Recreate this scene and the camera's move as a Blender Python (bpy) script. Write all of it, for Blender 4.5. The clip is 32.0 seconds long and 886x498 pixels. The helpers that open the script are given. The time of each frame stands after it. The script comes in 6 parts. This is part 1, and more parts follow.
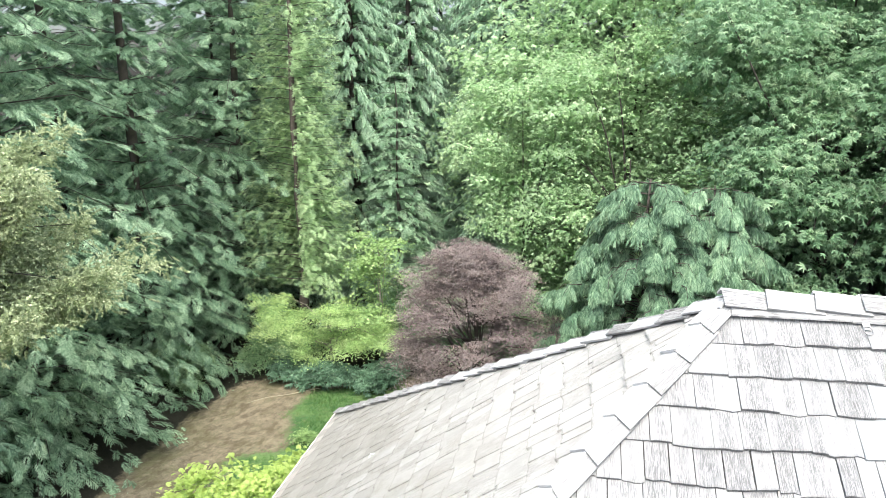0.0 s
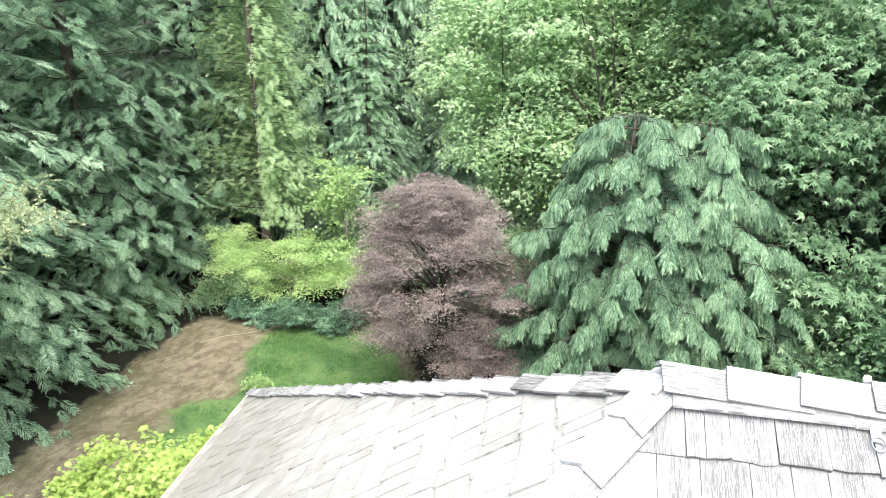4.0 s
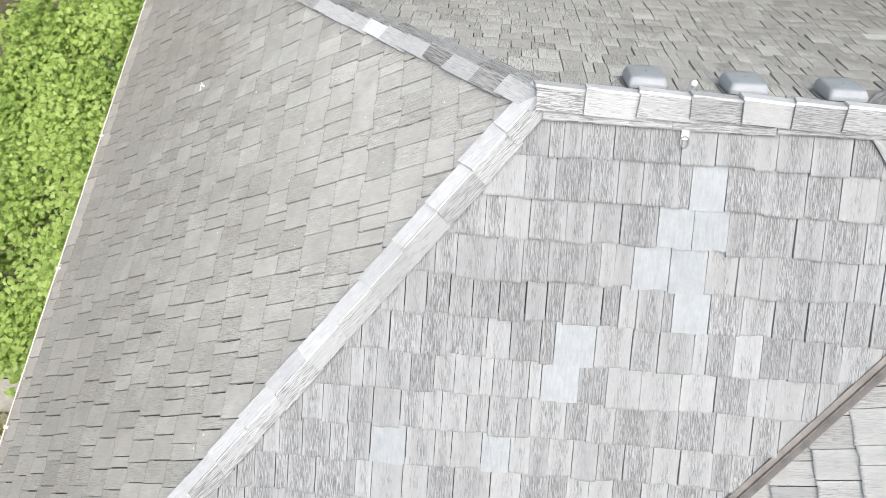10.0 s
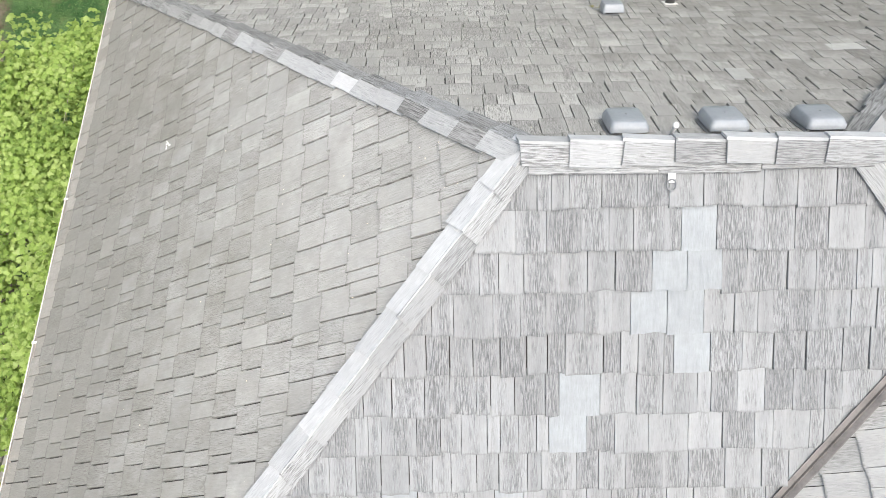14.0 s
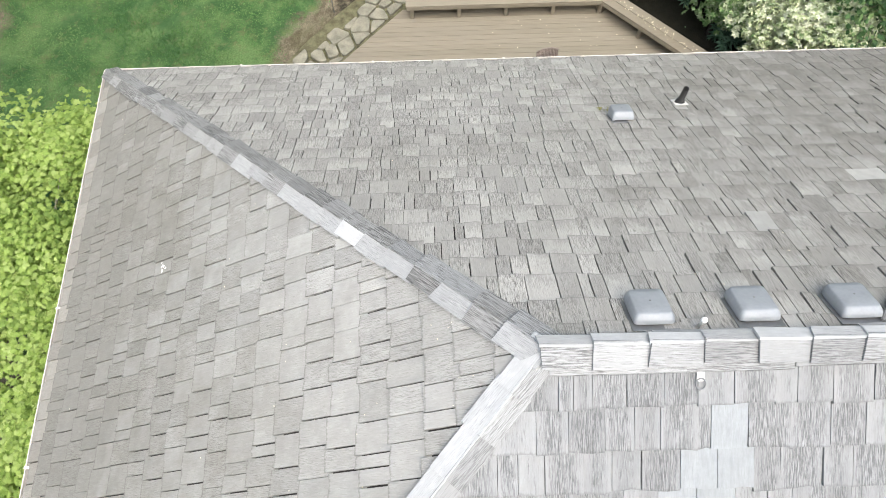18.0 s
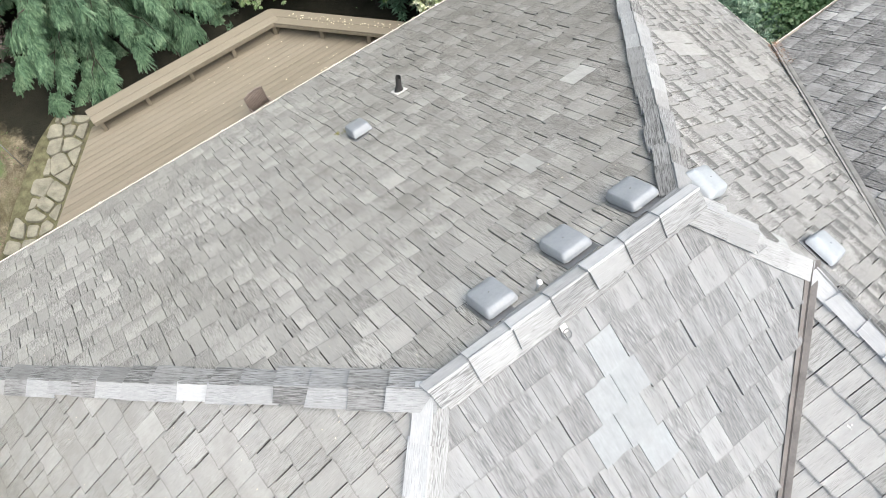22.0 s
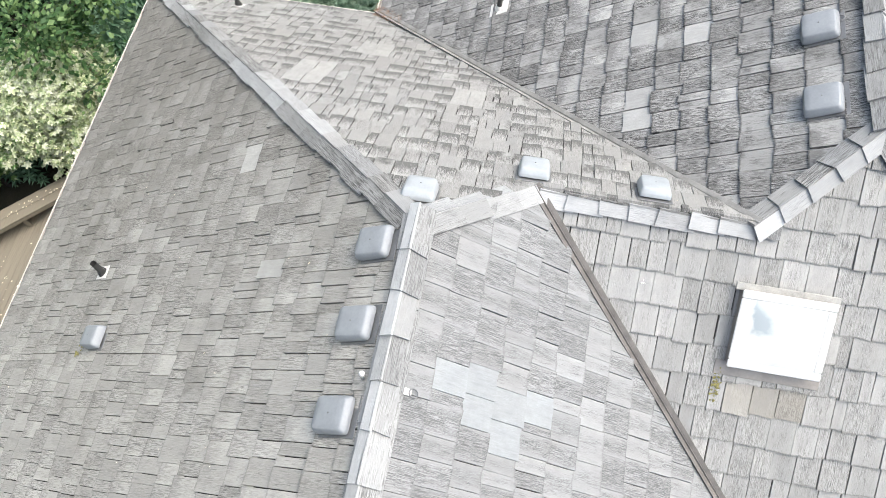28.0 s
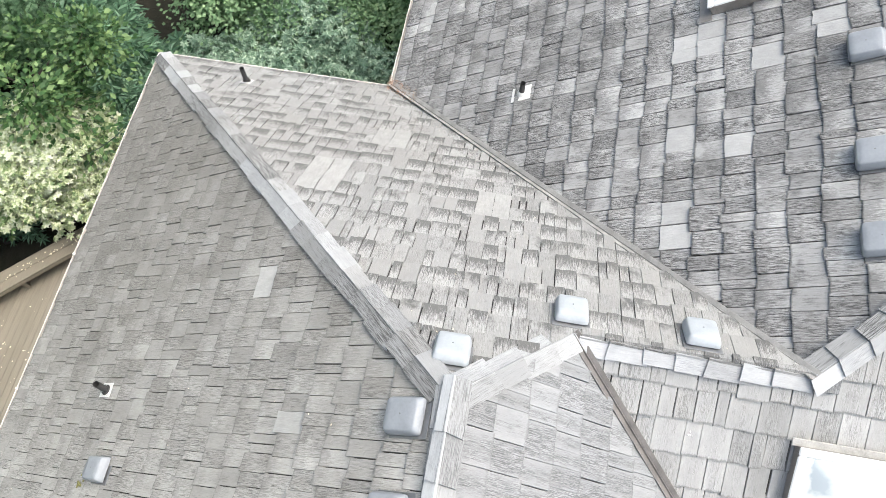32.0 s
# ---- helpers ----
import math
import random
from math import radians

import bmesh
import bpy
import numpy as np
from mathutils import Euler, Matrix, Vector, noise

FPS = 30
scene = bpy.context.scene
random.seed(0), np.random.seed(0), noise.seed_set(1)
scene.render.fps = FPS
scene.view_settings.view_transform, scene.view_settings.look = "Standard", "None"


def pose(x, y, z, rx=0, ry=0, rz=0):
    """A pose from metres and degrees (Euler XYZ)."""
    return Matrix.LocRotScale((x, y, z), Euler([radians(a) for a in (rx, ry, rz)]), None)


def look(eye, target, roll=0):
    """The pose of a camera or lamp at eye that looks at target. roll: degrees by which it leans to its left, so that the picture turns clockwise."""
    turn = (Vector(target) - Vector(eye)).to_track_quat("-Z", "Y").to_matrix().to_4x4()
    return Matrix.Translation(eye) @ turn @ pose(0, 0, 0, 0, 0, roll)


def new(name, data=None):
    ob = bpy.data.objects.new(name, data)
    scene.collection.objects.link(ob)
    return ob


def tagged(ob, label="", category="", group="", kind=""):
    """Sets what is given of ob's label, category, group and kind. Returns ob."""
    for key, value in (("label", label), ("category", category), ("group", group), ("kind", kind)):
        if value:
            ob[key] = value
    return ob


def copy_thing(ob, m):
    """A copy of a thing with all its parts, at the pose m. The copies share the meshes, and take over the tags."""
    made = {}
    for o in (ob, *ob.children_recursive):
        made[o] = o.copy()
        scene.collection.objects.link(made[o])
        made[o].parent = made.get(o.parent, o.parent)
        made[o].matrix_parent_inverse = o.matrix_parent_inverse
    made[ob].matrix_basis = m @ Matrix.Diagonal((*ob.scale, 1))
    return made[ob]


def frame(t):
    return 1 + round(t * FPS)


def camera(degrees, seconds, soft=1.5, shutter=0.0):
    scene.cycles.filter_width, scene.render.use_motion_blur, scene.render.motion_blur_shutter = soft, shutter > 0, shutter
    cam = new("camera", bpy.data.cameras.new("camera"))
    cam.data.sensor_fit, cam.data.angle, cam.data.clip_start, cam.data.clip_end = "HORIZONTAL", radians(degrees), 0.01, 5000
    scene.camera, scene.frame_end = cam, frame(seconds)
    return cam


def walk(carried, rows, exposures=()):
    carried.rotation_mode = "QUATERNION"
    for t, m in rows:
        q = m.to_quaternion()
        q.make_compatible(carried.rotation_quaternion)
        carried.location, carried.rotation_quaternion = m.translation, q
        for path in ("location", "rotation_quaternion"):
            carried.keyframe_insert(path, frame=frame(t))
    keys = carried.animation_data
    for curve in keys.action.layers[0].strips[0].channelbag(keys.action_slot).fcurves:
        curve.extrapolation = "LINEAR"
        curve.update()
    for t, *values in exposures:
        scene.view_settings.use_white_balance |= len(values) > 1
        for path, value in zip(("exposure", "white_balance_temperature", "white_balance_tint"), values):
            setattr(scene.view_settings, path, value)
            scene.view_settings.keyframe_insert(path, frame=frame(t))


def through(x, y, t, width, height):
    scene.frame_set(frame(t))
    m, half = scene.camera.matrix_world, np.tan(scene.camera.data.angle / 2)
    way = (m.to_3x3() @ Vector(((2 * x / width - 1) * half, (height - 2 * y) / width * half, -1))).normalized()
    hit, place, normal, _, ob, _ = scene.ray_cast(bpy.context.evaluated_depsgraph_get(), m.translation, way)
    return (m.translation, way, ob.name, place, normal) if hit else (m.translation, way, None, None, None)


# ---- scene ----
cam = camera(62.96, 32.0, 0.85)
PATH = [
    (0.0, (-1.196, -5.863, 10.468), 10.66, -13.02, -0.59),
    (0.5, (-1.132, -5.662, 10.462), 10.58, -12.55, 0.05),
    (1.0, (-1.059, -5.410, 10.470), 10.54, -12.74, 0.50),
    (1.5, (-0.971, -5.056, 10.508), 10.46, -13.33, 0.52),
    (2.0, (-0.877, -4.663, 10.559), 10.49, -14.28, 0.56),
    (2.5, (-0.785, -4.295, 10.605), 10.59, -15.65, 0.26),
    (4.5, (-0.519, -3.384, 10.760), 10.76, -22.66, 0.34),
    (5.0, (-0.531, -3.246, 10.830), 10.56, -26.27, 0.56),
    (5.5, (-0.520, -3.098, 10.909), 10.64, -30.98, 0.49),
    (6.0, (-0.504, -3.007, 11.089), 10.75, -35.74, 0.44),
    (6.5, (-0.476, -2.990, 11.345), 10.85, -40.59, 0.27),
    (7.0, (-0.455, -2.999, 11.599), 10.97, -45.40, 0.19),
    (7.5, (-0.449, -3.028, 11.861), 11.04, -50.18, 0.16),
    (8.0, (-0.432, -3.062, 12.128), 11.19, -54.87, 0.15),
    (8.5, (-0.426, -3.073, 12.402), 11.20, -59.81, 0.07),
    (9.0, (-0.413, -3.069, 12.588), 11.38, -64.63, -0.09),
    (9.5, (-0.410, -3.044, 12.679), 9.85, -65.27, -0.24),
    (10.0, (-0.411, -3.020, 12.738), 4.91, -65.46, -0.30),
    (10.5, (-0.410, -2.998, 12.799), 1.32, -65.54, -0.21),
    (11.0, (-0.412, -2.979, 12.877), 0.40, -65.58, -0.22),
    (11.5, (-0.412, -2.975, 12.881), -0.02, -65.61, -0.29),
    (12.0, (-0.418, -2.950, 12.874), -0.20, -65.71, -0.32),
    (12.5, (-0.453, -2.919, 12.861), -0.39, -65.56, -0.32),
    (13.0, (-0.492, -2.838, 12.851), -0.53, -65.62, -0.34),
    (13.5, (-0.542, -2.725, 12.845), -0.67, -65.61, -0.33),
    (14.0, (-0.584, -2.592, 12.844), -0.80, -65.54, -0.33),
    (14.5, (-0.604, -2.424, 12.848), -0.86, -65.59, -0.44),
    (16.5, (-0.670, -1.734, 12.999), -1.48, -65.58, -0.21),
    (17.0, (-0.682, -1.582, 13.059), -1.60, -65.50, -0.14),
    (17.5, (-0.685, -1.429, 13.104), -1.70, -65.50, -0.20),
    (18.0, (-0.679, -1.297, 13.124), -1.80, -65.45, -0.15),
    (18.5, (-0.674, -1.163, 13.153), -2.01, -65.53, -0.10),
    (19.0, (-0.667, -1.027, 13.179), -2.16, -65.60, -0.03),
    (19.5, (-0.663, -0.910, 13.208), -4.40, -65.61, -0.10),
    (20.0, (-0.648, -0.882, 13.211), -9.06, -65.57, -0.06),
    (20.5, (-0.630, -0.900, 13.228), -15.74, -65.45, 0.13),
    (21.0, (-0.614, -0.914, 13.272), -23.40, -65.48, 0.29),
    (21.5, (-0.608, -0.912, 13.321), -30.76, -65.58, 0.26),
    (22.0, (-0.628, -0.911, 13.354), -37.77, -65.52, 0.25),
    (22.5, (-0.651, -0.897, 13.396), -44.55, -65.55, 0.21),
    (23.0, (-0.674, -0.882, 13.455), -51.28, -65.60, 0.29),
    (23.5, (-0.679, -0.869, 13.510), -57.80, -65.68, 0.42),
    (24.0, (-0.682, -0.867, 13.551), -64.21, -65.67, 0.54),
    (24.5, (-0.704, -0.866, 13.604), -70.95, -65.57, 0.70),
    (25.0, (-0.707, -0.855, 13.668), -76.73, -65.63, 0.68),
    (25.5, (-0.710, -0.832, 13.719), -78.62, -65.65, 0.61),
    (27.5, (-0.320, -0.658, 13.722), -79.85, -65.81, 0.10),
    (28.0, (-0.143, -0.644, 13.722), -79.86, -65.71, -0.02),
    (28.5, (0.044, -0.621, 13.732), -79.97, -65.78, -0.03),
    (29.0, (0.220, -0.584, 13.741), -79.96, -65.73, -0.07),
    (29.5, (0.404, -0.532, 13.752), -80.00, -65.75, -0.07),
    (30.0, (0.568, -0.449, 13.768), -80.11, -65.67, 0.02),
    (30.5, (0.729, -0.364, 13.777), -80.17, -65.63, 0.05),
    (31.0, (0.885, -0.281, 13.790), -80.09, -65.63, 0.01),
    (31.5, (1.012, -0.212, 13.795), -79.99, -65.56, -0.06),
    (32.0, (1.102, -0.157, 13.806), -79.97, -65.54, -0.06),
]
walk(cam, [(t, pose(*eye, 90 + pitch, 0, yaw) @ pose(0, 0, 0, 0, 0, roll)) for t, eye, yaw, pitch, roll in PATH],
     [(0.0, 1.78), (2.5, 1.84), (4.5, 1.92), (5.5, 1.64), (6.5, 1.46), (7.5, 1.32), (9.0, 1.14), (12.0, 1.06), (14.0, 1.05), (17.0, 1.07), (19.5, 1.17), (22.0, 1.14), (29.0, 1.13), (32.0, 1.18)])

# ---- world and sun: a bright overcast day ----
world = bpy.data.worlds.new("world")
scene.world = world
world.use_nodes = True
wnt = world.node_tree
sky = wnt.nodes.new("ShaderNodeTexSky")
sky.sky_type = "NISHITA"
sky.sun_disc = False
sky.sun_elevation = radians(65)
sky.sun_rotation = radians(165)
sky.air_density, sky.dust_density, sky.ozone_density = 1.0, 6.0, 1.0
wnt.links.new(sky.outputs[0], wnt.nodes["Background"].inputs[0])
wnt.nodes["Background"].inputs[1].default_value = 0.13

sun_data = bpy.data.lights.new("sun", "SUN")
sun_data.energy, sun_data.angle, sun_data.color = 1.5, radians(80), (0.925, 1.0, 0.955)
sun = new("sun", sun_data)
sun.matrix_world = look((2.0, -11.0, 38.0), (-1.5, 6.0, 0.0))


# ---- materials ----
def nd(nt, kind, **ins):
    """A node with its inputs set or linked; an input's name is written with _ for a space."""
    n = nt.nodes.new("ShaderNode" + kind)
    for key, val in ins.items():
        sock = n.inputs[int(key[1:])] if key[0] == "i" and key[1:].isdigit() else n.inputs[key.replace("_", " ")]
        if isinstance(val, bpy.types.NodeSocket):
            nt.links.new(val, sock)
        else:
            sock.default_value = val
    return n


def ramp(nt, fac, *stops):
    n = nt.nodes.new("ShaderNodeValToRGB")
    while len(n.color_ramp.elements) < len(stops):
        n.color_ramp.elements.new(0.5)
    for e, (p, c) in zip(n.color_ramp.elements, stops):
        e.position, e.color = p, (*c, 1.0) if not isinstance(c, float) else (c, c, c, 1.0)
    nt.links.new(fac, n.inputs[0])
    return n.outputs[0]


def mix(nt, fac, a, b, blend="MIX"):
    n = nt.nodes.new("ShaderNodeMixRGB")
    n.blend_type = blend
    for sock, val in zip(n.inputs, (fac, a, b)):
        if isinstance(val, bpy.types.NodeSocket):
            nt.links.new(val, sock)
        else:
            sock.default_value = val if isinstance(val, float) else (*val, 1.0)
    return n.outputs[0]


def calc(nt, op, a, b=0.0):
    n = nt.nodes.new("ShaderNodeMath")
    n.operation = op
    for sock, val in zip(n.inputs, (a, b)):
        if isinstance(val, bpy.types.NodeSocket):
            nt.links.new(val, sock)
        else:
            sock.default_value = val
    return n.outputs[0]


def noise_at(nt, vec, scale, detail=4.0, rough=0.55):
    return nd(nt, "TexNoise", Vector=vec, Scale=scale, Detail=detail, Roughness=rough).outputs[0]


def stretched(nt, vec, sx, sy, sz, turn=0.0):
    if turn:
        vec = nd(nt, "Mapping", Vector=vec, Rotation=(0.0, 0.0, radians(turn))).outputs[0]
    return nd(nt, "Mapping", Vector=vec, Scale=(sx, sy, sz)).outputs[0]


def blank(name):
    m = bpy.data.materials.new(name)
    m.use_nodes = True
    nt = m.node_tree
    return m, nt, nt.nodes["Principled BSDF"]


def place_of(nt):
    return nt.nodes.new("ShaderNodeNewGeometry").outputs["Position"]


def chance(nt):
    """A random number for each piece: by object, and by island within a joined mesh."""
    o = nt.nodes.new("ShaderNodeObjectInfo").outputs["Random"]
    g = nt.nodes.new("ShaderNodeNewGeometry").outputs["Random Per Island"]
    return calc(nt, "FRACT", calc(nt, "ADD", calc(nt, "MULTIPLY", o, 7.31), g))


def set_bump(nt, b, height, strength, dist):
    n = nd(nt, "Bump", Strength=strength, Distance=dist, Height=height)
    nt.links.new(n.outputs[0], b.inputs["Normal"])


def fact(nt, key):
    n = nt.nodes.new("ShaderNodeAttribute")
    n.attribute_name = key
    return n.outputs["Fac"]


def shake_material(name, along, light, dark, grain, streak, mottle=0.5, warm=(0.30, 0.28, 0.25), butt=None, weather=(0.54, 0.65), grime=None, middle=0.0, coarse=1.0, rim=0.0):
    """Weathered cedar shakes; along: the axis on which the slope falls. grain: strength of the dark open grain,
    streak: how much of the wood it takes, mottle: how far the shakes differ from one another, middle: how far the
    open grain keeps to the middle of each shake, butt: (amount, reach, share) of the weathered lower ends,
    grime: (axis, from, to, colour, amount) of a stain that spreads over one part of the slope, rim: worn dark lower
    edge with the course step's shadow line painted in."""
    m, nt, b = blank(name)
    pos = place_of(nt)
    r = chance(nt)
    r2 = calc(nt, "FRACT", calc(nt, "MULTIPLY", r, 13.7))
    turn = {"d": -45.0, "e": 45.0}.get(along, 0.0)

    def run(across, down):
        v = (across, down, down) if along == "y" else (down, across, down)
        add = nt.nodes.new("ShaderNodeVectorMath")
        nt.links.new(stretched(nt, pos, *v, turn), add.inputs[0])
        nt.links.new(nd(nt, "CombineXYZ", X=calc(nt, "MULTIPLY", r, 31.0), Y=calc(nt, "MULTIPLY", r, 17.0), Z=0.0).outputs[0], add.inputs[1])
        return add.outputs[0]

    g1 = noise_at(nt, run(310.0 / coarse, 12.0 / coarse), 1.0, 5.0, 0.66)
    g2 = noise_at(nt, run(50.0, 8.0), 1.0, 5.0, 0.65)
    blot = noise_at(nt, pos, 0.6, 5.0, 0.62)
    spot = noise_at(nt, pos, 9.0, 4.0, 0.65)
    patch = noise_at(nt, pos, 2.4, 5.0, 0.66)
    tone = ramp(nt, r, (0.0, tuple(c * (1 - 0.40 * mottle) for c in light)), (0.5, light), (0.9, tuple(c * (1 + 0.20 * mottle) for c in light)), (1.0, tuple(c * (1 + 0.42 * mottle) for c in light)))
    tone = mix(nt, ramp(nt, blot, (0.40, 0.0), (0.72, 0.6)), tone, warm)
    tone = mix(nt, 1.0, tone, ramp(nt, g2, (0.30, 0.90), (0.50, 1.0), (0.70, 1.08)), "MULTIPLY")
    tone = mix(nt, 1.0, tone, ramp(nt, spot, (0.34, 0.93), (0.66, 1.06)), "MULTIPLY")
    lines = ramp(nt, g1, (streak - 0.05, 1.0), (streak + 0.05, 0.0))
    across = fact(nt, "across")
    centre = calc(nt, "MULTIPLY", calc(nt, "MULTIPLY", across, calc(nt, "SUBTRACT", 1.0, across)), 4.0)
    where = calc(nt, "ADD", calc(nt, "MULTIPLY", g2, 0.50), calc(nt, "ADD", calc(nt, "MULTIPLY", spot, 0.28), calc(nt, "MULTIPLY", r2, 0.22)))
    if middle:
        where = calc(nt, "ADD", where, calc(nt, "MULTIPLY", calc(nt, "SUBTRACT", centre, 0.66), 0.22 * middle))
    area = ramp(nt, where, (0.40, 0.06), (0.58, 1.0))
    tone = mix(nt, calc(nt, "MULTIPLY", calc(nt, "MULTIPLY", lines, area), grain), tone, dark)
    stain = ramp(nt, calc(nt, "ADD", calc(nt, "MULTIPLY", g2, 0.4), calc(nt, "ADD", calc(nt, "MULTIPLY", blot, 0.25), calc(nt, "MULTIPLY", patch, 0.35))), (weather[0], 0.0), (weather[0] + 0.16, weather[1]))
    tone = mix(nt, calc(nt, "MULTIPLY", stain, min(1.0, mottle)), tone, tuple(c * 0.8 + 0.03 for c in dark))
    if grime:
        axis, start, end, colour, amount = grime
        t = calc(nt, "DIVIDE", calc(nt, "SUBTRACT", nd(nt, "SeparateXYZ", Vector=pos).outputs[axis], start), end - start)
        t = calc(nt, "ADD", t, calc(nt, "ADD", calc(nt, "MULTIPLY", calc(nt, "SUBTRACT", patch, 0.5), 1.3), calc(nt, "MULTIPLY", calc(nt, "SUBTRACT", r2, 0.5), 0.15)))
        tone = mix(nt, calc(nt, "MULTIPLY", ramp(nt, t, (0.0, 0.0), (1.0, 1.0)), amount), tone, mix(nt, 0.5, tone, colour, "MIX"))
    # shadow line of the course step, painted along the worn lower edge
    if rim:
        t = calc(nt, "ADD", fact(nt, "along"), calc(nt, "MULTIPLY", calc(nt, "SUBTRACT", g2, 0.5), 0.16))
        tone = mix(nt, calc(nt, "MULTIPLY", ramp(nt, t, (0.012, 1.0), (0.045, 0.0)), rim), tone, dark)
    if butt:
        # weathered butt ends: dark from the lower edge, fraying out up along the grain
        amount, reach, share = butt
        t = calc(nt, "ADD", fact(nt, "along"), calc(nt, "ADD", calc(nt, "MULTIPLY", calc(nt, "SUBTRACT", g1, 0.5), 2.6), calc(nt, "MULTIPLY", calc(nt, "SUBTRACT", g2, 0.5), 0.8)))
        t = calc(nt, "ADD", t, calc(nt, "MULTIPLY", calc(nt, "SUBTRACT", r2, 0.5), 0.5 * reach))
        spread = ramp(nt, calc(nt, "ADD", calc(nt, "MULTIPLY", patch, 0.72), calc(nt, "MULTIPLY", r, 0.28)), (share - 0.05, 0.0), (share + 0.03, 1.0))
        f = calc(nt, "MULTIPLY", calc(nt, "MULTIPLY", ramp(nt, t, (reach * 0.55, 1.0), (reach + 0.10, 0.0)), spread), amount)
        tone = mix(nt, f, tone, dark)
    nt.links.new(tone, b.inputs["Base Color"])
    b.inputs["Roughness"].default_value = 0.88
    b.inputs["Specular IOR Level"].default_value = 0.2
    set_bump(nt, b, calc(nt, "ADD", g1, calc(nt, "MULTIPLY", g2, 0.6)), 0.45, 0.010)
    return m


def plain_material(name, colour, rough=0.6, metal=0.0, var=0.15, scale=8.0, bump=0.0, spec=0.4):
    m, nt, b = blank(name)
    pos = place_of(nt)
    n1, n2 = noise_at(nt, pos, scale), noise_at(nt, pos, scale * 9.0, 3.0)
    f = calc(nt, "ADD", calc(nt, "MULTIPLY", n1, 0.7), calc(nt, "MULTIPLY", n2, 0.3))
    tone = mix(nt, ramp(nt, f, (0.3, 0.0), (0.7, 1.0)), tuple(c * (1 - var) for c in colour), tuple(min(0.9, c * (1 + var)) for c in colour))
    nt.links.new(tone, b.inputs["Base Color"])
    b.inputs["Roughness"].default_value, b.inputs["Metallic"].default_value = rough, metal
    b.inputs["Specular IOR Level"].default_value = spec
    if bump:
        set_bump(nt, b, f, bump, 0.02)
    return m


def leaf_material(name, low, mid, high, through=0.3, rough=0.5, scale=0.9):
    """Leaves: three tones by clump and by leaf, and light that passes through."""
    m, nt, b = blank(name)
    pos = place_of(nt)
    r = nt.nodes.new("ShaderNodeNewGeometry").outputs["Random Per Island"]
    o = nt.nodes.new("ShaderNodeObjectInfo").outputs["Random"]
    big = noise_at(nt, pos, scale, 3.0)
    f = calc(nt, "ADD", calc(nt, "MULTIPLY", big, 0.75), calc(nt, "ADD", calc(nt, "MULTIPLY", r, 0.35), calc(nt, "MULTIPLY", o, 0.12)))
    tone = ramp(nt, f, (0.32, low), (0.58, mid), (0.86, high))
    nt.links.new(tone, b.inputs["Base Color"])
    b.inputs["Roughness"].default_value = rough
    b.inputs["Specular IOR Level"].default_value = 0.3
    t = nd(nt, "BsdfTranslucent", Color=tone)
    ms = nt.nodes.new("ShaderNodeMixShader")
    ms.inputs[0].default_value = through
    nt.links.new(b.outputs[0], ms.inputs[1])
    nt.links.new(t.outputs[0], ms.inputs[2])
    nt.links.new(ms.outputs[0], nt.nodes["Material Output"].inputs[0])
    return m


# tone per slope: its weathering, with unequal sunlight evened out in the colour
SH = {
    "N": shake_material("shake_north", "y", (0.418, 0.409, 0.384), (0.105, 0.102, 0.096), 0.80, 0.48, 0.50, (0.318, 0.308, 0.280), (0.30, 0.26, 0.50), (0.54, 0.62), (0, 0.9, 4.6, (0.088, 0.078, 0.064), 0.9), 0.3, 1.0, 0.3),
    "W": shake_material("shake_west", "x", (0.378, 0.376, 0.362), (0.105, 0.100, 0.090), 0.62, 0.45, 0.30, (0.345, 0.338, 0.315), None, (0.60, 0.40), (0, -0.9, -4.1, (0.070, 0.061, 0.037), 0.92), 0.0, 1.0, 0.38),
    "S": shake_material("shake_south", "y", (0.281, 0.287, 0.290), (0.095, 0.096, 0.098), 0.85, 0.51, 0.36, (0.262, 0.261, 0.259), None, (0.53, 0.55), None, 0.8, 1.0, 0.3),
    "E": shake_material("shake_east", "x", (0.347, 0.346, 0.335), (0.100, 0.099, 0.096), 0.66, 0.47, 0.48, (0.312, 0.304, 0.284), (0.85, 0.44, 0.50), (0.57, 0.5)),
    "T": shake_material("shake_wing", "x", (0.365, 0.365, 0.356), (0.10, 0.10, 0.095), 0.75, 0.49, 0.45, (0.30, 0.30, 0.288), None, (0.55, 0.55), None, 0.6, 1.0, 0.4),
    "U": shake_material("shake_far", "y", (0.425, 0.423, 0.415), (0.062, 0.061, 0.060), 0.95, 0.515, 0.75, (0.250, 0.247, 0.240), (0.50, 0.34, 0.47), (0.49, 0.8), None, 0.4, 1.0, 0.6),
}
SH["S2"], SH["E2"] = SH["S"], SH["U"]
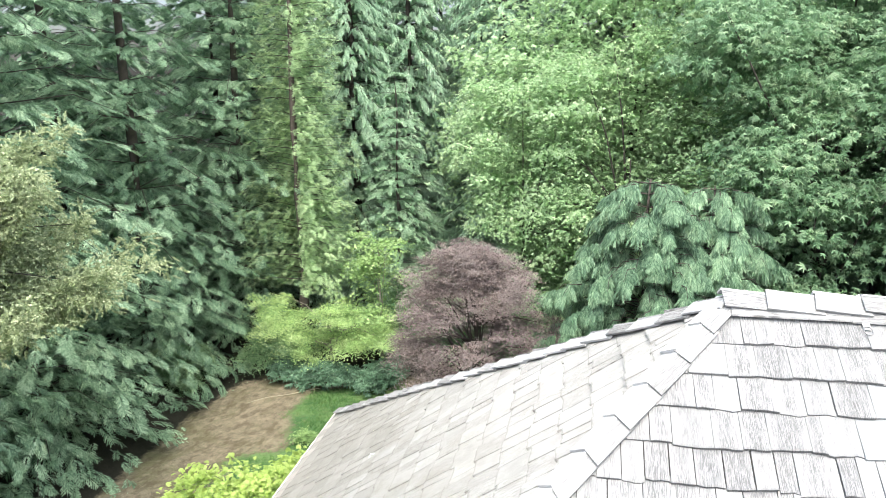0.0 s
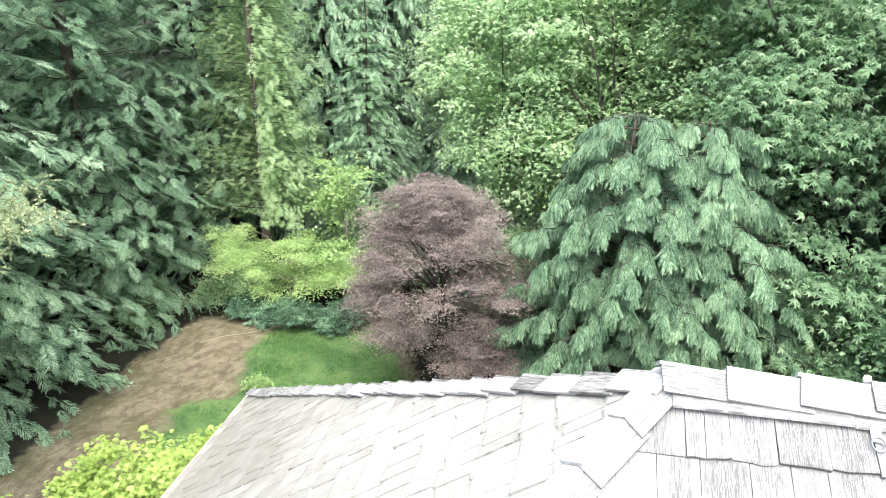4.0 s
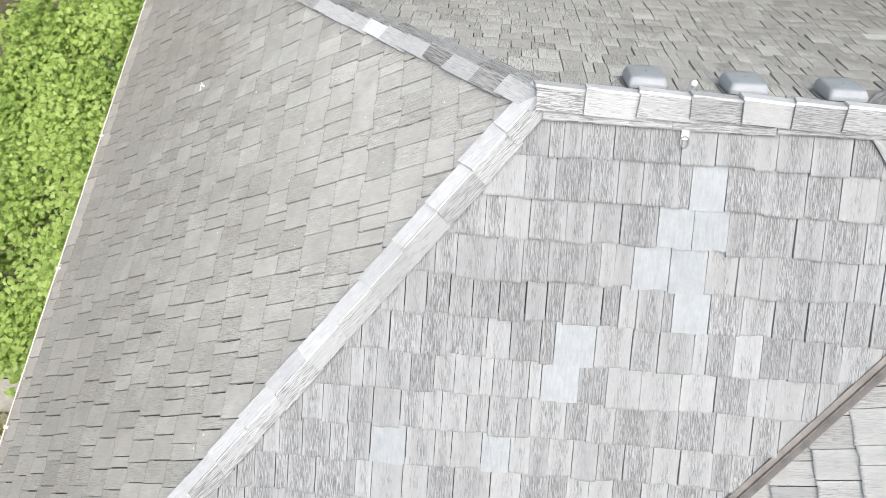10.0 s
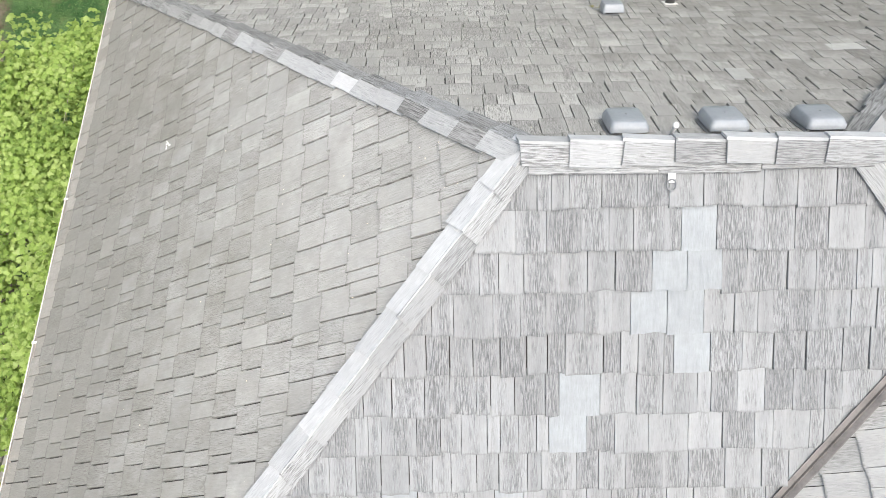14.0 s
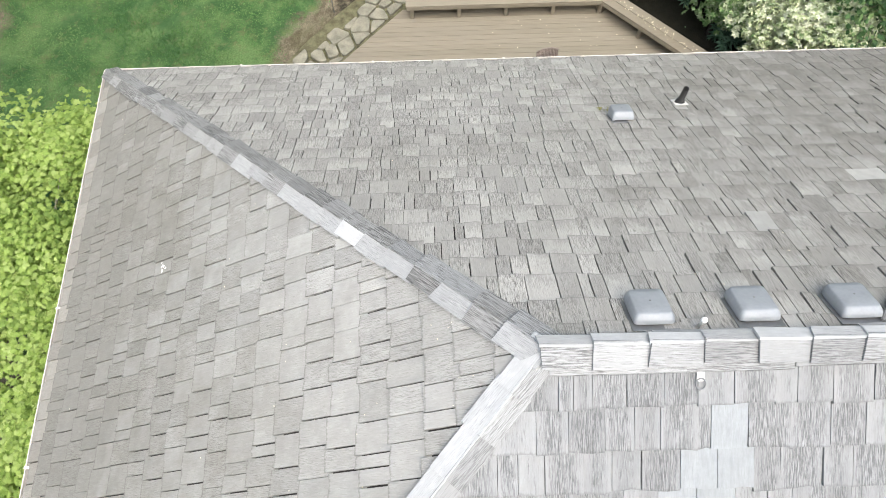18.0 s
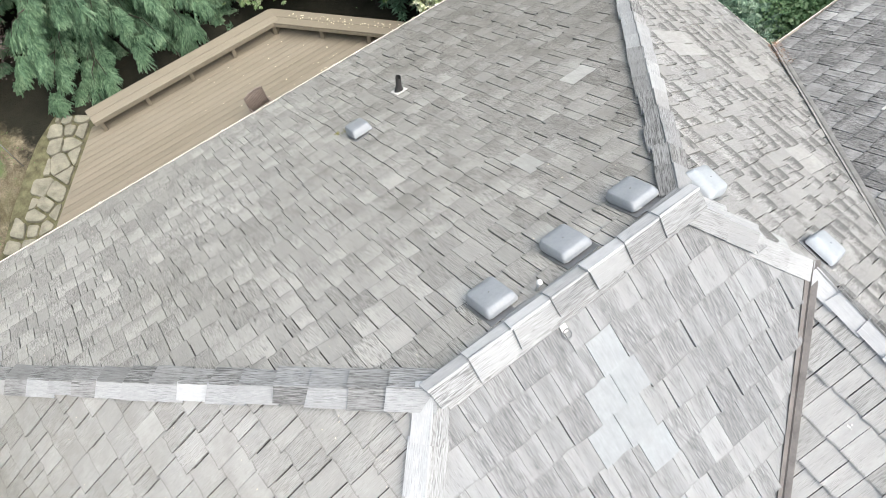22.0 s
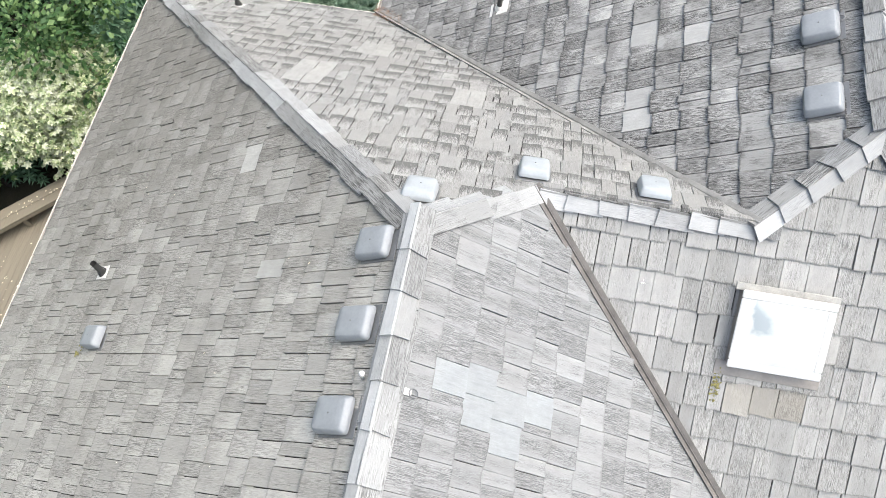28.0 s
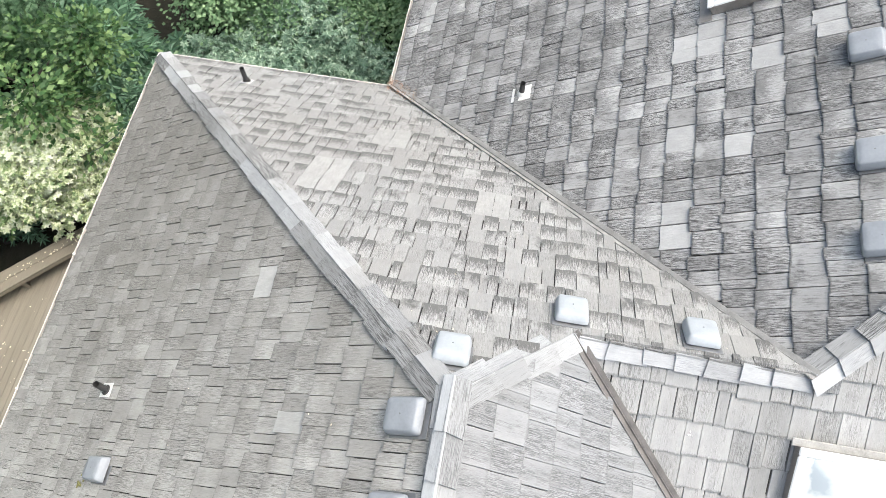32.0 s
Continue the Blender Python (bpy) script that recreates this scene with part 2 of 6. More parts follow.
FRESH = {
    "W": shake_material("eaves_shake_west", "x", (0.300, 0.286, 0.258), (0.13, 0.12, 0.105), 0.5, 0.45, 0.5, (0.30, 0.285, 0.255)),
    "S": shake_material("fresh_shake_south", "y", (0.288, 0.304, 0.314), (0.19, 0.20, 0.205), 0.40, 0.42, 0.20, (0.272, 0.284, 0.290)),
    "N": shake_material("fresh_shake_north", "y", (0.415, 0.41, 0.39), (0.22, 0.225, 0.22), 0.4, 0.42, 0.3, (0.36, 0.36, 0.34)),
    "E": shake_material("fresh_shake_east", "x", (0.338, 0.337, 0.326), (0.22, 0.22, 0.21), 0.3, 0.42, 0.25, (0.345, 0.338, 0.320)),
    "U": shake_material("fresh_shake_far", "y", (0.425, 0.424, 0.417), (0.22, 0.225, 0.22), 0.5, 0.44, 0.35, (0.34, 0.34, 0.33)),
    "T": shake_material("stained_shake_wing", "x", (0.345, 0.335, 0.310), (0.12, 0.11, 0.095), 0.7, 0.48, 0.5, (0.300, 0.280, 0.240)),
}
# fourth: pale boards, lightened further where north and west sides get less sun
CAPS = {}
for way in "xyde":
    CAPS[way] = (shake_material("cap_board_" + way, way, (0.318, 0.319, 0.314), (0.088, 0.087, 0.084), 0.88, 0.505, 0.65, (0.262, 0.262, 0.255), None, (0.50, 0.75), None, 0.0, 1.8),
                 shake_material("worn_cap_board_" + way, way, (0.320, 0.325, 0.325), (0.11, 0.11, 0.11), 0.85, 0.49, 0.5, (0.285, 0.289, 0.289), None, (0.52, 0.8), None, 0.0, 1.3),
                 shake_material("fresh_cap_board_" + way, way, (0.385, 0.391, 0.392), (0.16, 0.16, 0.16), 0.6, 0.44, 0.35, (0.35, 0.355, 0.356), None, (0.57, 0.6), None, 0.0, 1.2),
                 shake_material("lightened_cap_board_" + way, way, (0.460, 0.468, 0.472), (0.20, 0.205, 0.21), 0.55, 0.43, 0.35, (0.42, 0.428, 0.432), None, (0.58, 0.5), None, 0.0, 1.2))
M_FELT = plain_material("roof_felt", (0.045, 0.042, 0.040), 0.9)
M_GUTTER = plain_material("white_gutter_metal", (0.64, 0.605, 0.56), 0.45, 0.0, 0.12, 3.0)
M_FASCIA = plain_material("brown_fascia_wood", (0.20, 0.15, 0.11), 0.7)
M_SIDING = plain_material("painted_siding", (0.33, 0.30, 0.26), 0.75, 0.0, 0.1, 2.0)
M_VENT = plain_material("grey_vent_plastic", (0.275, 0.292, 0.312), 0.42, 0.0, 0.14, 5.0)
M_VENT_E = plain_material("pale_vent_plastic", (0.36, 0.385, 0.405), 0.42, 0.0, 0.12, 5.0)
M_DARKGRILLE = plain_material("dark_vent_throat", (0.05, 0.05, 0.055), 0.8)
M_FLANGE = plain_material("galvanised_flashing", (0.22, 0.225, 0.23), 0.5, 0.4, 0.2, 6.0)
M_VALLEY = plain_material("brown_valley_metal", (0.155, 0.143, 0.134), 0.55, 0.2, 0.3, 7.0)
M_VALLEY_E = plain_material("grey_valley_metal", (0.29, 0.283, 0.268), 0.6, 0.1, 0.3, 7.0)
M_PIPE = plain_material("black_pipe_plastic", (0.045, 0.045, 0.045), 0.5)
M_LEAD = plain_material("white_pipe_flashing", (0.70, 0.69, 0.66), 0.6, 0.0, 0.15)
M_FRAME = plain_material("skylight_frame_metal", (0.30, 0.275, 0.25), 0.45, 0.3, 0.2, 6.0)
M_HEAD = plain_material("weathered_head_flashing", (0.40, 0.39, 0.365), 0.5, 0.2, 0.3, 9.0)
M_WHITE = plain_material("white_plastic", (0.71, 0.71, 0.695), 0.4, 0.0, 0.06)
M_BARK = plain_material("bark", (0.062, 0.052, 0.044), 0.9, 0.0, 0.45, 5.0, 0.8)
M_REDBARK = plain_material("red_brown_bark", (0.080, 0.066, 0.056), 0.9, 0.0, 0.4, 5.0, 0.8)
M_PALEBARK = plain_material("pale_bark", (0.30, 0.27, 0.23), 0.9, 0.0, 0.35, 6.0, 0.5)
M_STONE = plain_material("flagstone", (0.225, 0.215, 0.170), 0.85, 0.0, 0.45, 4.0, 0.7)
M_CONCRETE = plain_material("old_concrete", (0.30, 0.29, 0.26), 0.85, 0.0, 0.3, 2.0, 0.4)
M_LITTER = plain_material("petal_litter", (0.75, 0.66, 0.50), 0.7, 0.0, 0.25, 12.0)
M_NEEDLES = plain_material("brown_needle_litter", (0.26, 0.17, 0.12), 0.9, 0.0, 0.4, 14.0)
M_WICKER = plain_material("woven_chair_fibre", (0.22, 0.18, 0.16), 0.6, 0.0, 0.35, 30.0, 0.6)
M_WIRE = plain_material("green_garden_wire", (0.08, 0.16, 0.12), 0.5)


def deck_material():
    m, nt, b = blank("stained_deck_wood")
    pos = place_of(nt)
    r = chance(nt)
    g = noise_at(nt, stretched(nt, pos, 2.5, 60.0, 2.5), 1.0, 5.0)
    blot = noise_at(nt, pos, 0.9, 4.0)
    tone = mix(nt, r, (0.212, 0.185, 0.140), (0.258, 0.227, 0.176))
    tone = mix(nt, ramp(nt, g, (0.45, 0.0), (0.75, 0.5)), tone, (0.15, 0.125, 0.092))
    tone = mix(nt, ramp(nt, blot, (0.4, 0.0), (0.8, 0.5)), tone, (0.235, 0.21, 0.17))
    nt.links.new(tone, b.inputs["Base Color"])
    b.inputs["Roughness"].default_value = 0.62
    set_bump(nt, b, g, 0.3, 0.006)
    return m


M_DECK = deck_material()


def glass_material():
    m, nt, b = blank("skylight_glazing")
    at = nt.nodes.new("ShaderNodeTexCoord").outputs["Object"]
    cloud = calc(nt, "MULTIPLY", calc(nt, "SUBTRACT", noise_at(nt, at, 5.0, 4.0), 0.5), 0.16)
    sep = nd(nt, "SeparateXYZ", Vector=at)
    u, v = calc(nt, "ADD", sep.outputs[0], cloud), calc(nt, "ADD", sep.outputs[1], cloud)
    # one corner painted blue-grey: the reflection and the well's shade in the glazing
    reflection_tint = calc(nt, "MULTIPLY", ramp(nt, calc(nt, "ADD", u, 0.5), (0.20, 0.0), (0.23, 1.0)), ramp(nt, calc(nt, "ADD", v, 0.5), (0.46, 0.0), (0.51, 1.0)))
    reflection_tint = calc(nt, "MULTIPLY", reflection_tint, ramp(nt, calc(nt, "ADD", calc(nt, "ADD", u, calc(nt, "MULTIPLY", v, 0.55)), 0.5), (0.36, 1.0), (0.50, 0.0)))
    nt.links.new(mix(nt, reflection_tint, (0.70, 0.712, 0.712), (0.385, 0.435, 0.462)), b.inputs["Base Color"])
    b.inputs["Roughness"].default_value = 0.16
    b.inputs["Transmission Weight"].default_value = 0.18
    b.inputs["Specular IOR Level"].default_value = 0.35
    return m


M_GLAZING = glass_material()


def ground_material():
    """Bare needle-strewn earth, dry straw-coloured grass and lawn, mixed by two spread masks with ragged edges."""
    m, nt, b = blank("garden_ground")
    pos = place_of(nt)
    lawn = nd(nt, "Attribute").outputs["Fac"]
    lawn.node.attribute_name = "lawn"
    dry = nd(nt, "Attribute").outputs["Fac"]
    dry.node.attribute_name = "dry"
    n1, n2, n3 = noise_at(nt, pos, 0.85, 6.0, 0.7), noise_at(nt, pos, 4.0, 5.0, 0.65), noise_at(nt, pos, 30.0, 3.0, 0.6)
    soil = mix(nt, n2, (0.012, 0.013, 0.010), (0.036, 0.034, 0.026))
    straw = mix(nt, ramp(nt, n2, (0.3, 0.0), (0.7, 1.0)), (0.16, 0.135, 0.095), (0.30, 0.26, 0.19))
    straw = mix(nt, ramp(nt, n3, (0.40, 0.0), (0.70, 0.8)), straw, (0.10, 0.082, 0.058))
    straw = mix(nt, ramp(nt, n1, (0.46, 0.0), (0.62, 0.8)), straw, (0.105, 0.105, 0.055))
    streaks = noise_at(nt, stretched(nt, pos, 1.6, 0.8, 1.0, 12.0), 2.2, 6.0, 0.75)
    straw = mix(nt, ramp(nt, streaks, (0.47, 0.0), (0.60, 0.65)), straw, (0.075, 0.066, 0.042))
    grass = mix(nt, ramp(nt, n1, (0.42, 0.0), (0.58, 1.0)), (0.048, 0.112, 0.040), (0.138, 0.224, 0.086))
    grass = mix(nt, ramp(nt, n3, (0.40, 0.0), (0.70, 0.7)), grass, (0.05, 0.10, 0.038))
    grass = mix(nt, ramp(nt, n2, (0.54, 0.0), (0.68, 0.6)), grass, (0.155, 0.165, 0.080))
    rag = calc(nt, "MULTIPLY", calc(nt, "SUBTRACT", calc(nt, "ADD", calc(nt, "MULTIPLY", n2, 0.5), calc(nt, "MULTIPLY", n1, 0.5)), 0.5), 1.3)
    f_dry = ramp(nt, calc(nt, "ADD", dry, rag), (0.40, 0.0), (0.62, 1.0))
    f_lawn = ramp(nt, calc(nt, "ADD", lawn, rag), (0.42, 0.0), (0.60, 1.0))
    tone = mix(nt, f_lawn, mix(nt, f_dry, soil, straw), grass)
    nt.links.new(tone, b.inputs["Base Color"])
    b.inputs["Roughness"].default_value = 0.95
    b.inputs["Specular IOR Level"].default_value = 0.1
    set_bump(nt, b, calc(nt, "ADD", n2, n3), 0.8, 0.05)
    return m


M_GROUND = ground_material()
M_GRASS = leaf_material("grass_blades", (0.034, 0.105, 0.030), (0.082, 0.195, 0.052), (0.190, 0.285, 0.105), 0.35, 0.6, 0.7)
M_HEMLOCK = leaf_material("hemlock_sprays", (0.062, 0.122, 0.076), (0.195, 0.322, 0.200), (0.455, 0.615, 0.420), 0.45, 0.5)
M_CYPRESS = leaf_material("cypress_sprays", (0.230, 0.350, 0.190), (0.415, 0.560, 0.310), (0.610, 0.760, 0.470), 0.50, 0.5)
M_FUZZY = leaf_material("pale_conifer_sprays", (0.255, 0.390, 0.275), (0.390, 0.550, 0.395), (0.540, 0.700, 0.540), 0.50, 0.5)
M_SPRUCE = leaf_material("golden_spruce_needles", (0.150, 0.205, 0.100), (0.290, 0.355, 0.190), (0.560, 0.625, 0.410), 0.35, 0.65, 2.2)
M_WEEPING = leaf_material("weeping_cedar_sprays", (0.082, 0.158, 0.098), (0.228, 0.375, 0.238), (0.485, 0.660, 0.440), 0.45, 0.5, 2.0)
M_BIGLEAF = leaf_material("bigleaf_maple_leaves", (0.108, 0.205, 0.108), (0.205, 0.340, 0.192), (0.360, 0.490, 0.310), 0.50, 0.5)
M_SUNLEAF = leaf_material("yellowing_maple_leaves", (0.218, 0.347, 0.172), (0.365, 0.525, 0.282), (0.531, 0.670, 0.438), 0.50, 0.5)
M_PURPLE = leaf_material("purple_maple_leaves", (0.111, 0.086, 0.085), (0.232, 0.190, 0.182), (0.377, 0.327, 0.303), 0.30, 0.7)
M_LIME = leaf_material("lime_maple_leaves", (0.190, 0.290, 0.070), (0.345, 0.465, 0.120), (0.480, 0.580, 0.220), 0.45, 0.6)
M_LIMESHRUB = leaf_material("lime_shrub_leaves", (0.245, 0.380, 0.165), (0.440, 0.600, 0.260), (0.640, 0.755, 0.430), 0.50, 0.6)
M_DARKLEAF = leaf_material("dark_glossy_leaves", (0.058, 0.112, 0.072), (0.110, 0.209, 0.130), (0.244, 0.389, 0.264), 0.20, 0.4)
M_UNDERLEAF = leaf_material("understorey_leaves", (0.090, 0.175, 0.085), (0.195, 0.320, 0.165), (0.350, 0.480, 0.275), 0.5, 0.5)
M_CREAM = leaf_material("cream_edged_leaves", (0.11, 0.21, 0.07), (0.56, 0.62, 0.38), (0.84, 0.84, 0.73), 0.3, 0.5, 3.5)
M_FLECKED = leaf_material("cream_flecked_leaves", (0.10, 0.21, 0.065), (0.27, 0.40, 0.17), (0.74, 0.76, 0.58), 0.3, 0.5, 3.0)
M_SAPLING = leaf_material("sapling_leaves", (0.190, 0.310, 0.120), (0.330, 0.480, 0.200), (0.500, 0.650, 0.330), 0.45, 0.5, 1.2)
M_HOSE = plain_material("faded_hose_rubber", (0.34, 0.31, 0.22), 0.6)
M_LAUREL = leaf_material("laurel_leaves", (0.018, 0.048, 0.018), (0.065, 0.138, 0.048), (0.280, 0.400, 0.165), 0.35, 0.45, 1.6)
M_GLAUCOUS = leaf_material("blue_green_leaves", (0.085, 0.150, 0.100), (0.210, 0.320, 0.225), (0.480, 0.600, 0.470), 0.25, 0.5, 2.0)
M_YELLOWBUSH = leaf_material("yellow_bush_leaves", (0.220, 0.220, 0.084), (0.402, 0.381, 0.150), (0.612, 0.570, 0.275), 0.3)
M_MOSS = plain_material("yellow_green_moss", (0.235, 0.215, 0.085), 0.95, 0.0, 0.4, 20.0, 0.8)
M_DROPPING = plain_material("white_bird_dropping", (0.70, 0.69, 0.66), 0.8, 0.0, 0.1, 30.0)


# ---- builders ----
def part(name, data, material, parent=None, label=""):
    """Links a bmesh or a mesh as one object under a thing or a part."""
    if isinstance(data, bmesh.types.BMesh):
        me = bpy.data.meshes.new(name)
        data.to_mesh(me)
        data.free()
    else:
        me = data
    if material and not me.materials:
        me.materials.append(material)
    ob = new(name, me)
    ob.parent = parent
    if label:
        ob["label"] = label
    return ob


def thing(name, label, category, at=(0, 0, 0), group="", kind=""):
    ob = new(name)
    ob.location = at
    ob.empty_display_size = 0.2
    return tagged(ob, label, category, group, kind)


def quick_mesh(name, verts, faces):
    """A mesh from arrays; all faces have the same number of corners."""
    me = bpy.data.meshes.new(name)
    v, f = np.asarray(verts, np.float32), np.asarray(faces, np.int32)
    k = f.shape[1]
    me.vertices.add(len(v))
    me.vertices.foreach_set("co", v.ravel())
    me.loops.add(f.size)
    me.loops.foreach_set("vertex_index", f.ravel())
    me.polygons.add(len(f))
    me.polygons.foreach_set("loop_start", np.arange(0, f.size, k, dtype=np.int32))
    me.polygons.foreach_set("use_smooth", np.zeros(len(f), bool))
    me.update(calc_edges=True)
    me.validate()
    return me


def box(bm, lo, hi, bevel=0.0, m=None):
    lo, hi = Vector(lo), Vector(hi)
    c, d = (lo + hi) / 2, hi - lo
    made = bmesh.ops.create_cube(bm, size=1.0, matrix=Matrix.Translation(c) @ Matrix.Diagonal((*d, 1)))["verts"]
    if bevel:
        edges = list({e for v in made for e in v.link_edges})
        made = list({v for f in bmesh.ops.bevel(bm, geom=edges, offset=bevel, segments=1, affect="EDGES")["faces"] for v in f.verts} | {v for v in made if v.is_valid})
    if m is not None:
        bmesh.ops.transform(bm, matrix=m, verts=[v for v in made if v.is_valid])
    return bm


def tube(bm, points, radii, sides=6, cap=True):
    """A tapered tube through points."""
    rings = []
    for i, p in enumerate(points):
        a = Vector(points[max(0, i - 1)])
        b = Vector(points[min(len(points) - 1, i + 1)])
        q = (b - a).to_track_quat("Z", "Y")
        rings.append([bm.verts.new(Vector(p) + q @ Vector((radii[i] * math.cos(t), radii[i] * math.sin(t), 0))) for t in [2 * math.pi * k / sides for k in range(sides)]])
    for r, s in zip(rings, rings[1:]):
        for k in range(sides):
            f = bm.faces.new((r[k], r[(k + 1) % sides], s[(k + 1) % sides], s[k]))
            f.smooth = True
    if cap:
        bm.faces.new(rings[-1])
        bm.faces.new(rings[0][::-1])
    return bm


def prism(bm, poly, down):
    """A slab: poly (a list of points) and its copy shifted by the vector down."""
    top = [bm.verts.new(p) for p in poly]
    low = [bm.verts.new(Vector(p) + Vector(down)) for p in poly]
    bm.faces.new(top)
    bm.faces.new(low[::-1])
    for i in range(len(top)):
        j = (i + 1) % len(top)
        bm.faces.new((top[j], top[i], low[i], low[j]))
    bmesh.ops.recalc_face_normals(bm, faces=bm.faces)
    return bm


# ---- the ground: one sheet, with a lawn, a dry strip and bare earth ----
LAWN = [(-10.8, 10.2), (-10.9, 10.9), (-10.75, 11.3), (-11.2, 12.0), (-10.7, 12.5), (-9.7, 12.9), (-10.05, 14.0), (-10.6, 15.6), (-10.35, 17.2), (-8.95, 18.1), (-7.5, 18.6), (-5.9, 16.3), (-5.5, 15.4), (-4.25, 13.5), (-3.4, 12.75), (-3.1, 11.7), (-4.0, 10.7), (-4.6, 9.0), (-4.6, 4.0), (-7.0, 2.0), (-9.0, 3.0), (-10.2, 7.0)]
DRY = [(-12.6, 4.0), (-13.0, 7.3), (-13.6, 8.2), (-13.75, 10.9), (-13.7, 14.3), (-13.3, 17.6), (-10.9, 18.9), (-7.8, 19.5), (-6.0, 18.5), (-5.4, 16.4), (-4.4, 14.0), (-3.2, 12.8), (-2.5, 11.8), (-3.4, 9.6), (-4.2, 3.0), (-8.0, 0.5)]


def inside_by(px, py, poly):
    """Signed distance to a polygon's edge, positive inside."""
    best = np.full(px.shape, 1e9)
    ins = np.zeros(px.shape, bool)
    for (x0, y0), (x1, y1) in zip(poly, poly[1:] + poly[:1]):
        dx, dy = x1 - x0, y1 - y0
        t = np.clip(((px - x0) * dx + (py - y0) * dy) / (dx * dx + dy * dy), 0, 1)
        best = np.minimum(best, np.hypot(px - x0 - t * dx, py - y0 - t * dy))
        ins ^= ((y0 > py) != (y1 > py)) & (px < dx * (py - y0) / (dy if dy else 1e-9) + x0)
    return np.where(ins, best, -best)


def ground_height(x, y):
    """The garden is level round the house and climbs gently under the wood behind it."""
    back = np.clip((np.asarray(y, float) - 19.0) / 30.0, 0, 1)
    left = np.clip((-13.5 - np.asarray(x, float)) / 25.0, 0, 1)
    return -0.4 + 2.2 * back * back * (3 - 2 * back) + 1.2 * left + 0.05 * np.sin(np.asarray(x) * 0.9) * np.cos(np.asarray(y) * 0.7)


def build_ground():
    mid = np.arange(-22.0, 26.01, 0.35)
    xs = np.concatenate([[-900, -400, -180, -90, -60, -45, -36, -30, -26], mid, [30, 36, 45, 60, 90, 180, 400, 900]])
    ys = xs.copy()
    gx, gy = np.meshgrid(xs, ys)
    gz = ground_height(gx, gy)
    v = np.stack([gx.ravel(), gy.ravel(), gz.ravel()], 1)
    idx = np.arange(len(xs) * len(ys)).reshape(len(ys), len(xs))
    f = np.stack([idx[:-1, :-1].ravel(), idx[:-1, 1:].ravel(), idx[1:, 1:].ravel(), idx[1:, :-1].ravel()], 1)
    me = quick_mesh("ground", v, f)
    for key, poly in (("lawn", LAWN), ("dry", DRY)):
        val = np.clip(0.5 + inside_by(gx.ravel(), gy.ravel(), poly) / 1.4, 0, 1).astype(np.float32)
        me.attributes.new(key, "FLOAT", "POINT").data.foreach_set("value", val)
    ob = part("ground", me, M_GROUND)
    tagged(ob, "garden ground with lawn, dry grass and bare earth", "ground", "", "structure")


build_ground()


def build_grass():
    rng = np.random.default_rng(5)
    n = 130000
    x, y = rng.uniform(-12, -2.5, n), rng.uniform(3, 19.0, n)
    d = inside_by(x, y, LAWN) + rng.normal(0, 0.22, n) + 0.35 * np.sin(x * 2.1) * np.cos(y * 1.7)
    bare = np.sin(x * 2.3 + 1.7 * np.sin(y * 1.9)) * np.sin(y * 2.7 + 1.3 * np.cos(x * 1.6)) + rng.normal(0, 0.25, n)
    keep = (d > 0.12) & (bare < 0.62)
    x, y = x[keep], y[keep]
    n = len(x)
    a, h, w = rng.uniform(0, 6.28, n), rng.uniform(0.03, 0.075, n), rng.uniform(0.006, 0.013, n)
    tuft = 0.7 + 0.6 * np.sin(x * 1.3 + 2 * np.cos(y * 1.1)) * np.sin(y * 1.6)
    h *= np.clip(tuft, 0.4, 1.4)
    z = ground_height(x, y)
    lean = rng.normal(0, 0.03, (n, 2))
    p0 = np.stack([x - w * np.cos(a), y - w * np.sin(a), z], 1)
    p1 = np.stack([x + w * np.cos(a), y + w * np.sin(a), z], 1)
    p2 = np.stack([x + lean[:, 0], y + lean[:, 1], z + h], 1)
    v = np.stack([p0, p1, p2], 1).reshape(-1, 3)
    ob = part("lawn_grass", quick_mesh("lawn_grass", v, np.arange(3 * n).reshape(-1, 3)), M_GRASS)
    tagged(ob, "short green lawn grass with paler patches", "grass", "", "stuff")


build_grass()

# ---- the house: hipped roofs over three wings ----
RZ, EZ = 8.71, 4.715                     # main ridge and eaves
RIDGE_W, RIDGE_E = (0.0, 0.0, RZ), (2.25, 0.0, RZ)
C_NW, C_SW, C_NE = (-5.29, 5.51, EZ), (-5.29, -5.71, EZ), (7.71, 5.51, EZ)
P3, P4 = (3.07, -0.90, 8.03), (3.07, -2.82, 8.03)
V_IN = (7.71, 1.805, EZ)                 # inner corner of the east eaves
V_S = (-1.66, -5.71, EZ)                # foot of the south valley
FR_W, FR_E = (3.87, -3.70, 8.59), (11.0, -3.70, 8.59)
C_S2W, C_S2E, C_E2N = (-1.66, -9.25, EZ), (16.25, -9.25, EZ), (16.25, 1.805, EZ)

house = thing("house", "house with grey weathered cedar shake hip roofs", "house", (0, 0, 0))


